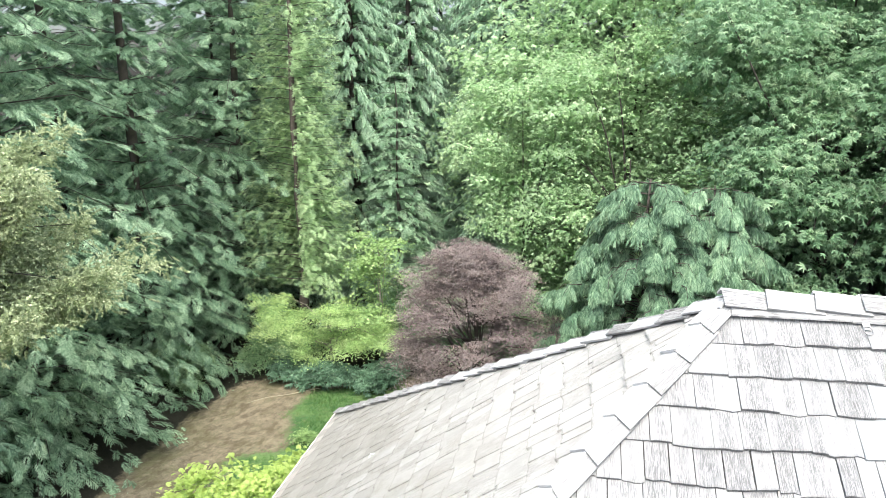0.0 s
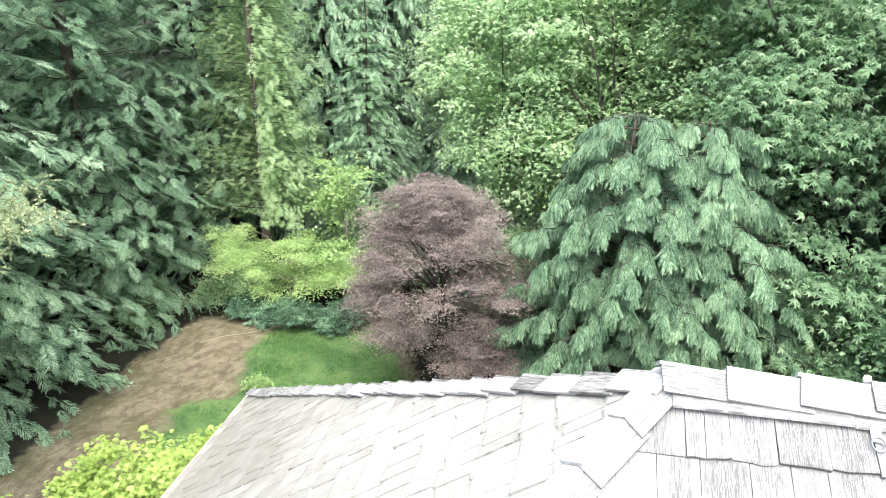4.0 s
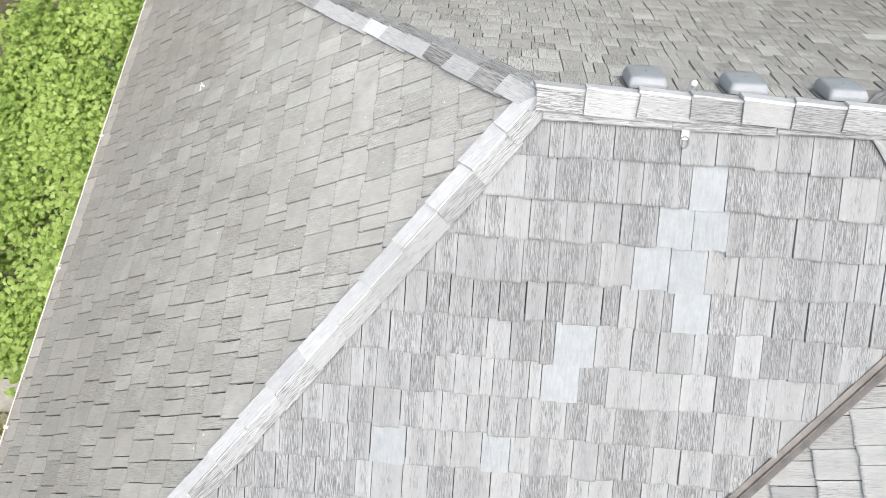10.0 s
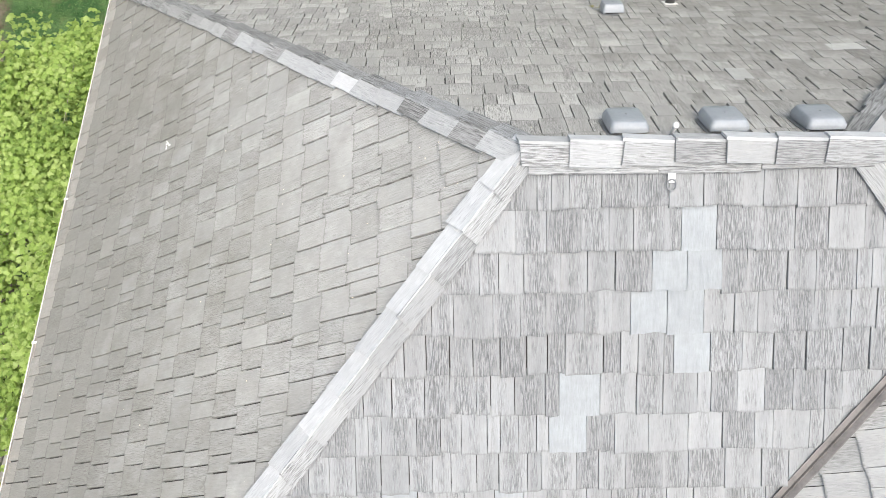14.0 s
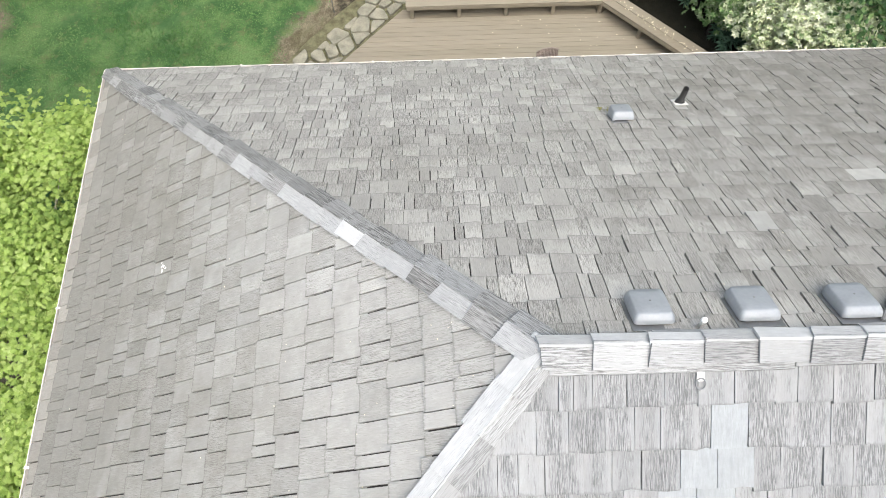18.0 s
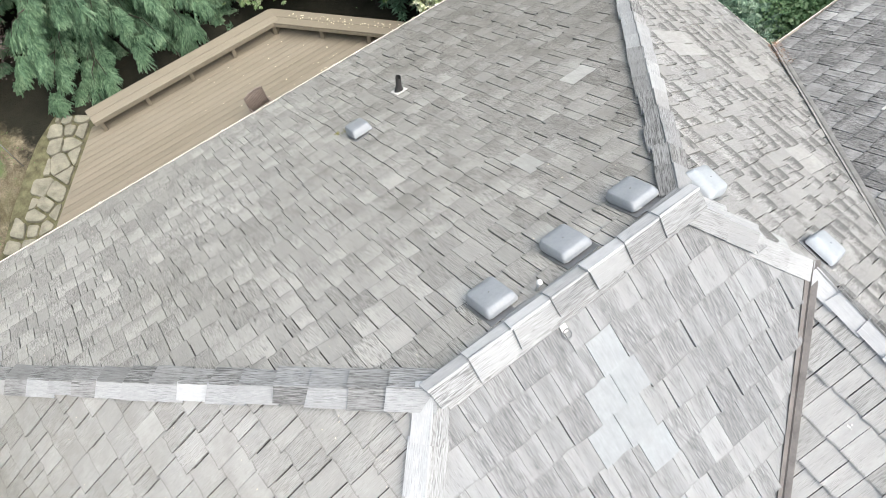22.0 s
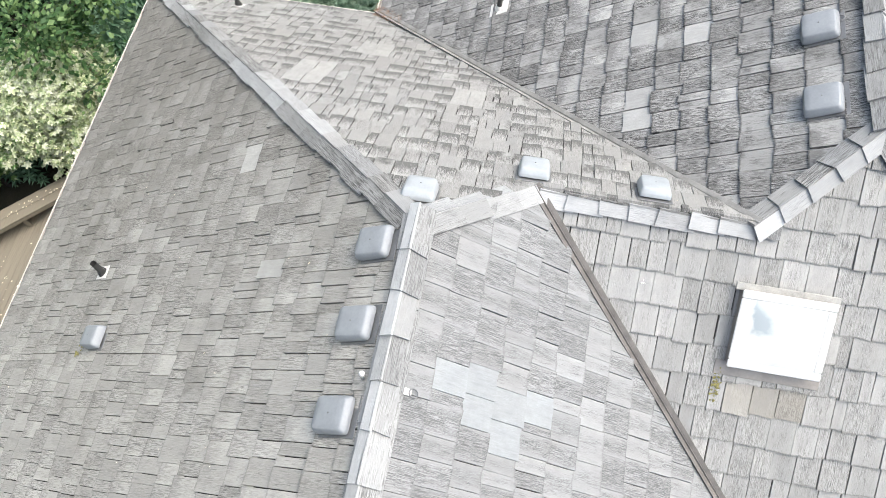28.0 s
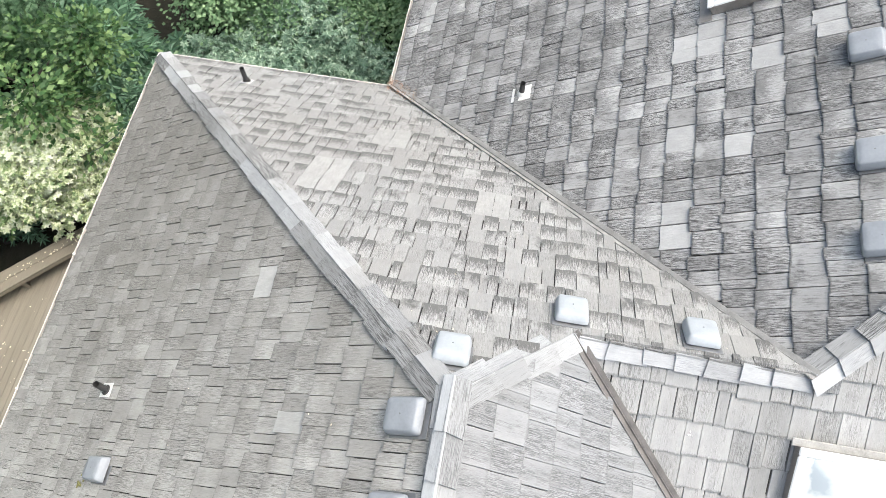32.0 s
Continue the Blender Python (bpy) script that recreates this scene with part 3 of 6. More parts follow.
class Slope:
    """A roof slope: top height at the plan line, fall direction and lateral axis, with its limits on both sides."""

    def __init__(self, key, poly, fall, k):
        self.key, self.k, top = key, k, Vector(poly[0])
        self.poly = [Vector((p[0], p[1], top.z - k * ((p[0] - top.x) * fall[0] + (p[1] - top.y) * fall[1]))) for p in poly]
        self.c = 1 / math.sqrt(1 + k * k)
        self.fall = Vector((fall[0] * self.c, fall[1] * self.c, -k * self.c))
        self.lat = Vector((-fall[1], fall[0], 0))
        self.nor = self.lat.cross(self.fall)
        if self.nor.z < 0:
            self.nor.negate()
        self.org = self.poly[0]
        self.us = [((p - self.org).dot(self.lat), (p - self.org).dot(self.fall)) for p in self.poly]
        self.smin, self.smax = min(s for u, s in self.us), max(s for u, s in self.us)

    def limits(self, s):
        """The lateral span of the slope at distance s down from its origin."""
        s = min(max(s, self.smin + 1e-4), self.smax - 1e-4)
        hits = []
        for (u0, s0), (u1, s1) in zip(self.us, self.us[1:] + self.us[:1]):
            if (s0 - s) * (s1 - s) < 0:
                hits.append(u0 + (u1 - u0) * (s - s0) / (s1 - s0))
        return (min(hits), max(hits)) if hits else (0.0, 0.0)

    def at(self, u, s, h=0.0):
        return self.org + self.lat * u + self.fall * s + self.nor * h


SLOPES = {
    "N": Slope("N", [RIDGE_W, RIDGE_E, C_NE, C_NW], (0, 1), 0.7248),
    "W": Slope("W", [RIDGE_W, C_NW, C_SW], (-1, 0), 0.7547),
    "S": Slope("S", [RIDGE_E, RIDGE_W, C_SW, V_S, P3], (0, -1), 0.6997),
    "E": Slope("E", [RIDGE_E, P3, P4, V_IN, C_NE], (1, 0), 0.7310),
    "T": Slope("T", [P3, V_S, C_S2W, FR_W, P4], (-1, 0), 0.7008),
    "U": Slope("U", [FR_W, FR_E, C_E2N, V_IN, P4], (0, 1), 0.7039),
    "S2": Slope("S2", [FR_E, FR_W, C_S2W, C_S2E], (0, -1), 0.698),
    "E2": Slope("E2", [FR_E, C_S2E, C_E2N], (1, 0), 0.738),
}
SLAB = {}
for key, sl in SLOPES.items():
    SLAB[key] = part("roof_slope", prism(bmesh.new(), sl.poly, (0, 0, -0.14)), M_FELT, house, "sloping roof plane of weathered cedar shakes")

# walls under the eaves, each a slab with thickness
WALLS = [((-4.8, -5.2), (-4.8, 5.0)), ((-4.8, 5.0), (7.2, 5.0)), ((7.2, 5.0), (7.2, 1.3)), ((7.2, 1.3), (15.7, 1.3)), ((15.7, 1.3), (15.7, -8.7)), ((15.7, -8.7), (-1.18, -8.7)), ((-1.18, -8.7), (-1.18, -5.2)), ((-1.18, -5.2), (-4.8, -5.2))]
for (x0, y0), (x1, y1) in WALLS:
    d = Vector((x1 - x0, y1 - y0, 0))
    q = Matrix.Translation((x0, y0, -0.5)) @ d.to_track_quat("X", "Z").to_matrix().to_4x4()
    part("wall", box(bmesh.new(), (0.0, -0.09, 0.0), (d.length - 0.09 if d.length > 5 else d.length, 0.09, EZ + 0.68), 0.0, q), M_SIDING, house)

# eaves: fascia board with a white metal gutter on it, run by run
EAVES = [(C_SW, C_NW), (C_NW, C_NE), (C_NE, V_IN), (V_IN, C_E2N), (C_E2N, C_S2E), (C_S2E, C_S2W), (C_S2W, V_S), (V_S, C_SW)]
for a, b in EAVES:
    a, b = Vector(a), Vector(b)
    d = b - a
    q = Matrix.Translation(a) @ d.to_track_quat("X", "Z").to_matrix().to_4x4()
    n = d.length
    part("fascia", box(bmesh.new(), (0.0, -0.05, -0.24), (n, -0.012, -0.005), 0.004, q), M_FASCIA, house)
    bm = bmesh.new()
    prof = [(0.0, -0.012), (0.0, -0.085), (0.035, -0.11), (0.075, -0.105), (0.088, -0.02), (0.098, -0.012), (0.098, -0.004), (0.080, -0.006), (0.068, -0.095), (0.035, -0.10), (0.008, -0.08), (0.008, -0.012)]
    r0 = [bm.verts.new(q @ Vector((-0.04, -0.002 + y * 0.58, z + 0.004))) for y, z in prof]
    r1 = [bm.verts.new(q @ Vector((n + 0.04, -0.002 + y * 0.58, z + 0.004))) for y, z in prof]
    for i in range(len(prof)):
        j = (i + 1) % len(prof)
        bm.faces.new((r0[i], r0[j], r1[j], r1[i]))
    bm.faces.new(r0[::-1])
    bm.faces.new(r1)
    bmesh.ops.recalc_face_normals(bm, faces=bm.faces)
    gutter = part("gutter", bm, M_GUTTER, house, "white metal eaves gutter")
    for i in range(1, int(n / 1.9)):
        part("gutter_joint", box(bmesh.new(), (i * 1.9, -0.014, -0.006), (i * 1.9 + 0.03, 0.066, 0.004), 0.0, q), M_GUTTER, gutter)

# valleys: open metal troughs
for a, b in ((P4, V_IN), (P3, V_S)):
    a, b = Vector(a), Vector(b)
    d = (b - a).normalized()
    side = d.cross(Vector((0, 0, 1))).normalized()
    rise = 0.45
    bm = bmesh.new()
    prof = [(-0.06, 0.10 * rise + 0.055), (-0.052, 0.098), (-0.012, 0.080), (0.0, 0.095), (0.012, 0.080), (0.052, 0.098), (0.06, 0.10 * rise + 0.055), (0.06, 0.10 * rise + 0.03), (0.0, 0.010), (-0.06, 0.10 * rise + 0.03)]
    rings = [[bm.verts.new(c + side * x * 0.85 + Vector((0, 0, z + 0.016))) for x, z in prof] for c in (a - d * 0.02, b)]
    for i in range(len(prof)):
        j = (i + 1) % len(prof)
        bm.faces.new((rings[0][i], rings[0][j], rings[1][j], rings[1][i]))
    bm.faces.new(rings[0])
    bm.faces.new(rings[1][::-1])
    bmesh.ops.recalc_face_normals(bm, faces=bm.faces)
    part("valley_flashing", bm, M_VALLEY if b.x < 0 else M_VALLEY_E, house, "brown metal valley flashing" if b.x < 0 else "grey metal valley flashing")


# ---- fixtures on the roof ----
def on_slope(key, x, y, h=0.02, spin=0.0):
    """A pose on a slope at plan place x, y: local x across, y up the slope, z out of it."""
    sl = SLOPES[key]
    z = sl.org.z - sl.k * ((Vector((x, y, 0)) - sl.org).dot(Vector((sl.fall.x, sl.fall.y, 0)).normalized()))
    up = -sl.fall
    across = up.cross(sl.nor)
    m = Matrix((across, up, sl.nor)).transposed().to_4x4()
    return Matrix.Translation((x, y, z)) @ m @ Matrix.Translation((0, 0, h)) @ pose(0, 0, 0, 0, 0, spin)


def hood_mesh(w, l, h):
    """A moulded vent hood: domed top with a rounded rim, open below."""
    bm = bmesh.new()
    rings = []
    for k, (f, z) in enumerate(((1.0, 0.024), (1.0, 0.05), (0.985, 0.062), (0.90, h * 0.86), (0.865, h * 0.95), (0.80, h), (0.45, h * 1.035), (0.15, h * 1.045))):
        ring = []
        for i in range(28):
            a = 2 * math.pi * i / 28
            c, s = math.cos(a), math.sin(a)
            e = 0.22 + 0.04 * k / 7
            x = math.copysign(abs(c) ** e, c) * w / 2 * f
            y = math.copysign(abs(s) ** e, s) * l / 2 * f
            ring.append(bm.verts.new((x, y - 0.02 * (1 - f), z * (1.0 - 0.16 * (y / l)))))
        rings.append(ring)
    for r, s in zip(rings, rings[1:]):
        for i in range(28):
            f = bm.faces.new((r[i], r[(i + 1) % 28], s[(i + 1) % 28], s[i]))
            f.smooth = True
    bm.faces.new(rings[-1]).smooth = True
    return bm


def roof_vent(key, x, y, material, label, w=0.33, l=0.36, h=0.12, group="roof vents"):
    v = thing("roof_vent", label, "roof vent", (0, 0, 0), group)
    v.matrix_world = on_slope(key, x, y, 0.030)
    part("flange", box(bmesh.new(), (-w * 0.56, -l * 0.45, 0.0), (w * 0.56, l * 0.62, 0.006), 0.002), M_FLANGE, v, "thin metal flashing flange")
    part("throat", box(bmesh.new(), (-w * 0.36, -l * 0.36, 0.006), (w * 0.36, l * 0.36, 0.05), 0.01), M_DARKGRILLE, v, "dark open throat")
    part("hood", hood_mesh(w, l, h), material, v, "moulded domed hood")
    bm = bmesh.new()
    bmesh.ops.create_cone(bm, cap_ends=True, segments=10, radius1=0.008, radius2=0.006, depth=0.008, matrix=Matrix.Translation((0, 0, h * 1.03)))
    part("screw", bm, M_FLANGE, v)
    for sx in (-1, 1):
        part("leg", box(bmesh.new(), (sx * w * 0.42 - 0.012, -l * 0.40, 0.0), (sx * w * 0.42 + 0.012, l * 0.40, 0.045), 0.003), material, v)
    return v


for x in (0.74, 1.43, 2.10):
    roof_vent("N", x, 0.255, M_VENT, "grey domed plastic roof vent beside the ridge", 0.275, 0.32, 0.10)
roof_vent("N", 1.48, 3.36, M_VENT, "small pale domed exhaust vent on the shakes", 0.25, 0.26, 0.12)
for x, y in ((2.62, 0.05), (3.27, -0.87), (3.25, -1.95)):
    roof_vent("E", x, y, M_VENT_E, "pale domed plastic roof vent below the ridge", 0.285, 0.30, 0.11)
for x in (4.25, 5.09, 6.30):
    roof_vent("U", x, -3.34, M_VENT, "blue-grey domed roof vent with metal flange", 0.31, 0.33, 0.11)


def vent_pipe(key, x, y, tall, label, lead=0.13):
    """A plumbing pipe through a slope, with its flashing collar."""
    v = thing("vent_pipe", label, "vent pipe", (0, 0, 0), "vent pipes")
    v.matrix_world = on_slope(key, x, y, 0.028)
    part("flashing", box(bmesh.new(), (-lead * 0.8, -lead, 0.0), (lead * 0.8, lead, 0.008), 0.003), M_LEAD, v, "pale sheet flashing")
    tilt = v.matrix_world.to_quaternion().inverted() @ Vector((0, 0, 1))
    bm = bmesh.new()
    tube(bm, [tilt * -0.02, tilt * tall], [0.036, 0.034], 14, False)
    tube(bm, [tilt * tall, tilt * (tall - 0.10)], [0.034, 0.027], 14, False)
    part("pipe", bm, M_PIPE, v)
    bm = bmesh.new()
    tube(bm, [tilt * -0.01, tilt * 0.05, tilt * 0.065], [0.062, 0.050, 0.040], 14, False)
    part("collar", bm, M_LEAD if lead > 0.12 else M_PIPE, v)
    return v


vent_pipe("N", 2.30, 3.75, 0.27, "black plastic vent pipe with pale base", 0.10)
vent_pipe("E", 7.10, 3.82, 0.30, "black plastic vent pipe near the eaves", 0.09)
vent_pipe("U", 6.88, -0.18, 0.22, "black vent pipe with white square flashing", 0.14)


def skylight(key, x, y):
    v = thing("skylight", "square skylight with white domed glazing and metal frame", "skylight")
    m = on_slope(key, x, y, 0.0)
    v.matrix_world = m
    w, l, h = 0.365, 0.315, 0.15
    for name, lo, hi in (("curb", (-w - 0.02, -l - 0.02, 0), (w + 0.02, -l + 0.03, h)), ("curb", (-w - 0.02, l - 0.03, 0), (w + 0.02, l + 0.02, h)), ("curb", (-w - 0.02, -l + 0.03, 0), (-w + 0.03, l - 0.03, h)), ("curb", (w - 0.03, -l + 0.03, 0), (w + 0.02, l - 0.03, h))):
        part(name, box(bmesh.new(), lo, hi, 0.004), M_FRAME, v)
    for lo, hi in (((-w - 0.04, -l - 0.04, h), (w + 0.04, -l + 0.035, h + 0.025)), ((-w - 0.04, l - 0.035, h), (w + 0.04, l + 0.04, h + 0.03)), ((-w - 0.04, -l + 0.035, h), (-w + 0.035, l - 0.035, h + 0.025)), ((w - 0.035, -l + 0.035, h), (w + 0.04, l - 0.035, h + 0.025))):
        part("frame", box(bmesh.new(), lo, hi, 0.011), M_WHITE, v, "white glazing frame")
    part("head_flashing", box(bmesh.new(), (-w - 0.09, l + 0.022, 0.10), (w + 0.07, l + 0.09, 0.115), 0.004), M_HEAD, v, "metal head flashing")
    part("apron", box(bmesh.new(), (-w - 0.10, -l - 0.16, 0.030), (w + 0.10, -l - 0.022, 0.040), 0.003), M_FRAME, v, "metal apron flashing")
    bm = bmesh.new()
    bmesh.ops.create_grid(bm, x_segments=12, y_segments=12, size=1.0)
    for p in bm.verts:
        x, y = p.co.x, p.co.y
        p.co = Vector((x * (w - 0.012), y * (l - 0.012), h + 0.014 + 0.035 * (1 - x ** 4) * (1 - y ** 4)))
    for f in bm.faces:
        f.smooth = True
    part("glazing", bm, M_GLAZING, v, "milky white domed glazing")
    part("blind", box(bmesh.new(), (-w + 0.03, -l + 0.03, h - 0.05), (w - 0.03, l - 0.03, h - 0.03)), M_WHITE, v, "white panel under the glazing")


skylight("T", 2.345, -3.22)
skylight("U", 7.66, -2.42)


def roof_anchor(key, x, y, turn=0.0):
    """A bent strap with a ring: a safety anchor nailed on the slope."""
    v = thing("roof_anchor", "pale metal roof anchor strap with a ring", "roof anchor", (0, 0, 0), "roof anchors")
    v.matrix_world = on_slope(key, x, y, 0.045, turn)
    part("strap", box(bmesh.new(), (-0.025, -0.02, 0.0), (0.025, 0.13, 0.006), 0.002), M_LEAD, v)
    bm = bmesh.new()
    pts = [Vector((0.032 * math.cos(a), -0.035 + 0.038 * math.sin(a), 0.012)) for a in [2 * math.pi * i / 14 for i in range(15)]]
    tube(bm, pts, [0.006] * 15, 6, False)
    part("ring", bm, M_FLANGE, v)


roof_anchor("S", 0.98, -0.17)
roof_anchor("U", 5.15, -3.45, 180)


def ridge_knob():
    """A small white capped fitting on the ridge."""
    v = thing("ridge_fitting", "small white capped fitting beside the ridge caps", "roof fitting")
    v.matrix_world = Matrix.Translation((1.02, 0.14, 8.62))
    bm = bmesh.new()
    tube(bm, [Vector((0, 0, 0)), Vector((0, 0, 0.12)), Vector((0, 0, 0.14))], [0.013, 0.013, 0.010], 12)
    part("stem", bm, M_WHITE, v)
    bm = bmesh.new()
    tube(bm, [Vector((0, 0, 0.13)), Vector((0, 0, 0.15)), Vector((0, 0, 0.165)), Vector((0, 0, 0.172))], [0.020, 0.022, 0.018, 0.008], 12)
    part("cap", bm, M_WHITE, v)


ridge_knob()


def splat(key, x, y, size, seed, material, name, label, category, n=14, wide=0.4, long=0.4):
    """A patch of small uneven flakes lying on a slope."""
    rng = random.Random(seed)
    m = on_slope(key, x, y, 0.034)
    v, f = [], []
    for i in range(n):
        c = Vector((rng.gauss(0, size * wide), rng.gauss(0, size * long), rng.uniform(0, 0.004)))
        r, a, b = size * rng.uniform(0.10, 0.30), rng.uniform(0, 6.28), len(v)
        for k in range(6):
            v.append(tuple(m @ (c + Vector((r * rng.uniform(0.5, 1.2) * math.cos(a + k * 1.047), r * rng.uniform(0.5, 1.2) * math.sin(a + k * 1.047), 0)))))
        v.append(tuple(m @ (c + Vector((0, 0, 0.006)))))
        f += [(b + k, b + (k + 1) % 6, b + 6) for k in range(6)]
    ob = part(name, quick_mesh(name, v, f), material)
    tagged(ob, label, category, "", "stuff")


splat("W", -3.53, 1.82, 0.065, 1, M_DROPPING, "bird_dropping", "dried white bird dropping on the shakes", "dropping")
splat("T", 2.55, -1.98, 0.035, 2, M_DROPPING, "bird_dropping", "small white bird dropping on the shakes", "dropping", 6)
splat("N", 1.36, 3.62, 0.09, 3, M_MOSS, "moss_patch", "yellow-green moss below the exhaust vent", "moss")
splat("T", 1.88, -2.80, 0.065, 4, M_MOSS, "moss_patch", "streak of yellow-green moss beside the skylight apron", "moss", 46, 0.32, 1.1)


def roof_litter():
    """Tiny pale flecks blown over the west and north slopes."""
    rng = random.Random(9)
    v, f = [], []
    for i in range(260):
        key = rng.choice("WWNNE")
        sl = SLOPES[key]
        s = rng.uniform(sl.smin + 0.3, sl.smax)
        lo, hi = sl.limits(s)
        p = sl.at(rng.uniform(lo, hi), s, 0.036)
        a, r = rng.uniform(0, 6.28), rng.uniform(0.004, 0.012)
        u, w = sl.lat * math.cos(a) - sl.fall * math.sin(a), sl.lat * math.sin(a) + sl.fall * math.cos(a)
        b = len(v)
        v += [tuple(p - u * r), tuple(p + w * r * 0.4), tuple(p + u * r), tuple(p - w * r * 0.4 + sl.nor * 0.004)]
        f += [(b, b + 1, b + 2), (b, b + 2, b + 3)]
    ob = part("roof_litter", quick_mesh("roof_litter", v, f), M_LITTER)
    tagged(ob, "tiny pale flecks of litter on the shakes", "litter", "", "stuff")


roof_litter()


# ---- the deck behind the house ----
DZ = -0.15
deck = thing("deck", "raised wooden deck with brown-stained boards", "deck", (1.0, 7.5, 0.0))
deck.location = (0, 0, 0)


def deck_ends(y):
    """The deck's left and right ends at a board's place; both sides run askew."""
    left = -2.76 + (y - 9.42) * 0.94 if y > 7.9 else -4.2
    right = 3.50 + (11.1 - y) * 1.02
    return left, min(right, 7.0)


y = 5.12
while y < 11.0:
    a0, b0 = deck_ends(y)
    a1, b1 = deck_ends(y + 0.132)
    bm = prism(bmesh.new(), [Vector((a0, y, DZ)), Vector((b0, y, DZ)), Vector((b1, y + 0.132, DZ)), Vector((a1, y + 0.132, DZ))], (0, 0, -0.035))
    part("board", bm, M_DECK, deck)
    y += 0.138
part("frame", prism(bmesh.new(), [Vector((-4.0, 5.2, DZ - 0.04)), Vector((6.8, 5.2, DZ - 0.04)), Vector((6.8, 7.6, DZ - 0.04)), Vector((3.4, 11.0, DZ - 0.04)), Vector((-1.2, 11.0, DZ - 0.04)), Vector((-4.0, 8.0, DZ - 0.04))], (0, 0, -0.25)), M_FASCIA, deck)


def bench(a, b, inward, label):
    """A perimeter bench: two seat planks, a sloping back rail beyond, brackets under it."""
    a, b = Vector(a), Vector(b)
    d = b - a
    n = d.length
    q = Matrix.Translation(a) @ Matrix.Rotation(math.atan2(d.y, d.x), 4, "Z")
    t = thing("deck_bench", label, "bench", (0, 0, 0), "deck benches")
    t.matrix_world = q
    for i, lo in enumerate((-0.02, 0.185)):
        part("seat_plank", box(bmesh.new(), (-0.02, inward * lo if inward > 0 else inward * (lo + 0.197), 0.42), (n + 0.02, inward * (lo + 0.197) if inward > 0 else inward * lo, 0.465), 0.005), M_DECK, t)
    part("edge_board", box(bmesh.new(), (0.0, min(inward * 0.36, inward * 0.385), 0.33), (n, max(inward * 0.36, inward * 0.385), 0.418), 0.004), M_DECK, t)
    part("back_board", box(bmesh.new(), (0.0, min(-inward * 0.05, -inward * 0.022), -0.30), (n, max(-inward * 0.05, -inward * 0.022), 0.455), 0.004), M_DECK, t)
    k = max(2, round(n / 0.95))
    for i in range(k):
        x = 0.12 + (n - 0.24) * i / (k - 1)
        part("bracket", box(bmesh.new(), (x - 0.045, min(inward * 0.0, inward * 0.33), 0.0), (x + 0.045, max(inward * 0.0, inward * 0.33), 0.418), 0.006), M_DECK, t)


bench((-1.13, 11.08, DZ), (3.52, 11.10, DZ), -1, "long brown wooden bench along the deck edge")
bench((3.55, 11.10, DZ - 0.006), (6.9, 7.78, DZ - 0.006), -1, "brown wooden bench on the skewed deck edge with petals")


def petals():
    rng = np.random.default_rng(8)
    v, f = [], []
    n = 240
    for i in range(n):
        if i < 130:
            x, yy, z = rng.uniform(0.6, 4.9), rng.uniform(8.6, 10.65), DZ + 0.004
            if rng.random() > (x - 0.2) / 4.5 or x > 3.2 + (10.7 - yy) * 1.02:
                continue
        else:
            t = rng.uniform(0.1, 0.95)
            x, yy, z = 3.55 + 3.35 * t - 0.11 + rng.normal(0, 0.05), 11.10 - 3.32 * t - 0.11 + rng.normal(0, 0.05), DZ + 0.465
        a, s = rng.uniform(0, 6.28), rng.uniform(0.008, 0.024)
        b = len(v)
        for k in range(5):
            v.append((x + s * math.cos(a + k * 1.257) * rng.uniform(0.5, 1.1), yy + s * math.sin(a + k * 1.257) * rng.uniform(0.5, 1.1), z + rng.uniform(0, 0.006)))
        f += [(b, b + 1, b + 2), (b, b + 2, b + 3), (b, b + 3, b + 4)]
    ob = part("petal_litter", quick_mesh("petal_litter", v, f), M_LITTER)
    tagged(ob, "fallen pale petals scattered on deck and bench", "petals", "", "stuff")


petals()


def garden_chair(x, y, turn):
    t = thing("garden_chair", "dark woven garden chair standing on the deck", "chair", (x, y, DZ))
    t.matrix_world = pose(x, y, DZ, 0, 0, turn)
    part("seat", box(bmesh.new(), (-0.23, -0.23, 0.40), (0.23, 0.23, 0.45), 0.02), M_WICKER, t)
    bm = bmesh.new()
    for i in range(15):
        u = -0.224 + 0.032 * i
        pts = [Vector((u, -0.22 - 0.10 * s - 0.03 * (1 - (u / 0.22) ** 2), 0.45 + 0.44 * s)) for s in (0, 0.35, 0.7, 1.0)]
        tube(bm, pts, [0.0165] * 4, 5)
    for k in range(9):
        s = 0.06 + 0.11 * k
        tube(bm, [Vector((u, -0.22 - 0.10 * s - 0.03 * (1 - (u / 0.22) ** 2) + 0.010 * (-1) ** j, 0.45 + 0.44 * s)) for j, u in enumerate([-0.22 + 0.055 * q for q in range(9)])], [0.011] * 9, 4)
    part("backrest", bm, M_WICKER, t)
    bm = bmesh.new()
    tube(bm, [Vector((-0.24, -0.31, 0.88)), Vector((-0.1, -0.35, 0.91)), Vector((0.1, -0.35, 0.91)), Vector((0.24, -0.31, 0.88))], [0.024] * 4, 6)
    part("top_rail", bm, M_WICKER, t)
    for sx in (-0.2, 0.2):
        for sy in (-0.2, 0.2):
            bm = bmesh.new()
            tube(bm, [Vector((sx, sy, 0.41)), Vector((sx * 1.08, sy * 1.1, 0.0))], [0.02, 0.016], 6)
            part("leg", bm, M_WICKER, t)
        bm = bmesh.new()
        tube(bm, [Vector((sx * 1.15, -0.26, 0.62)), Vector((sx * 1.2, 0.1, 0.64)), Vector((sx * 1.15, 0.2, 0.43))], [0.02] * 3, 6)
        part("armrest", bm, M_WICKER, t)


garden_chair(1.95, 8.66, 188)


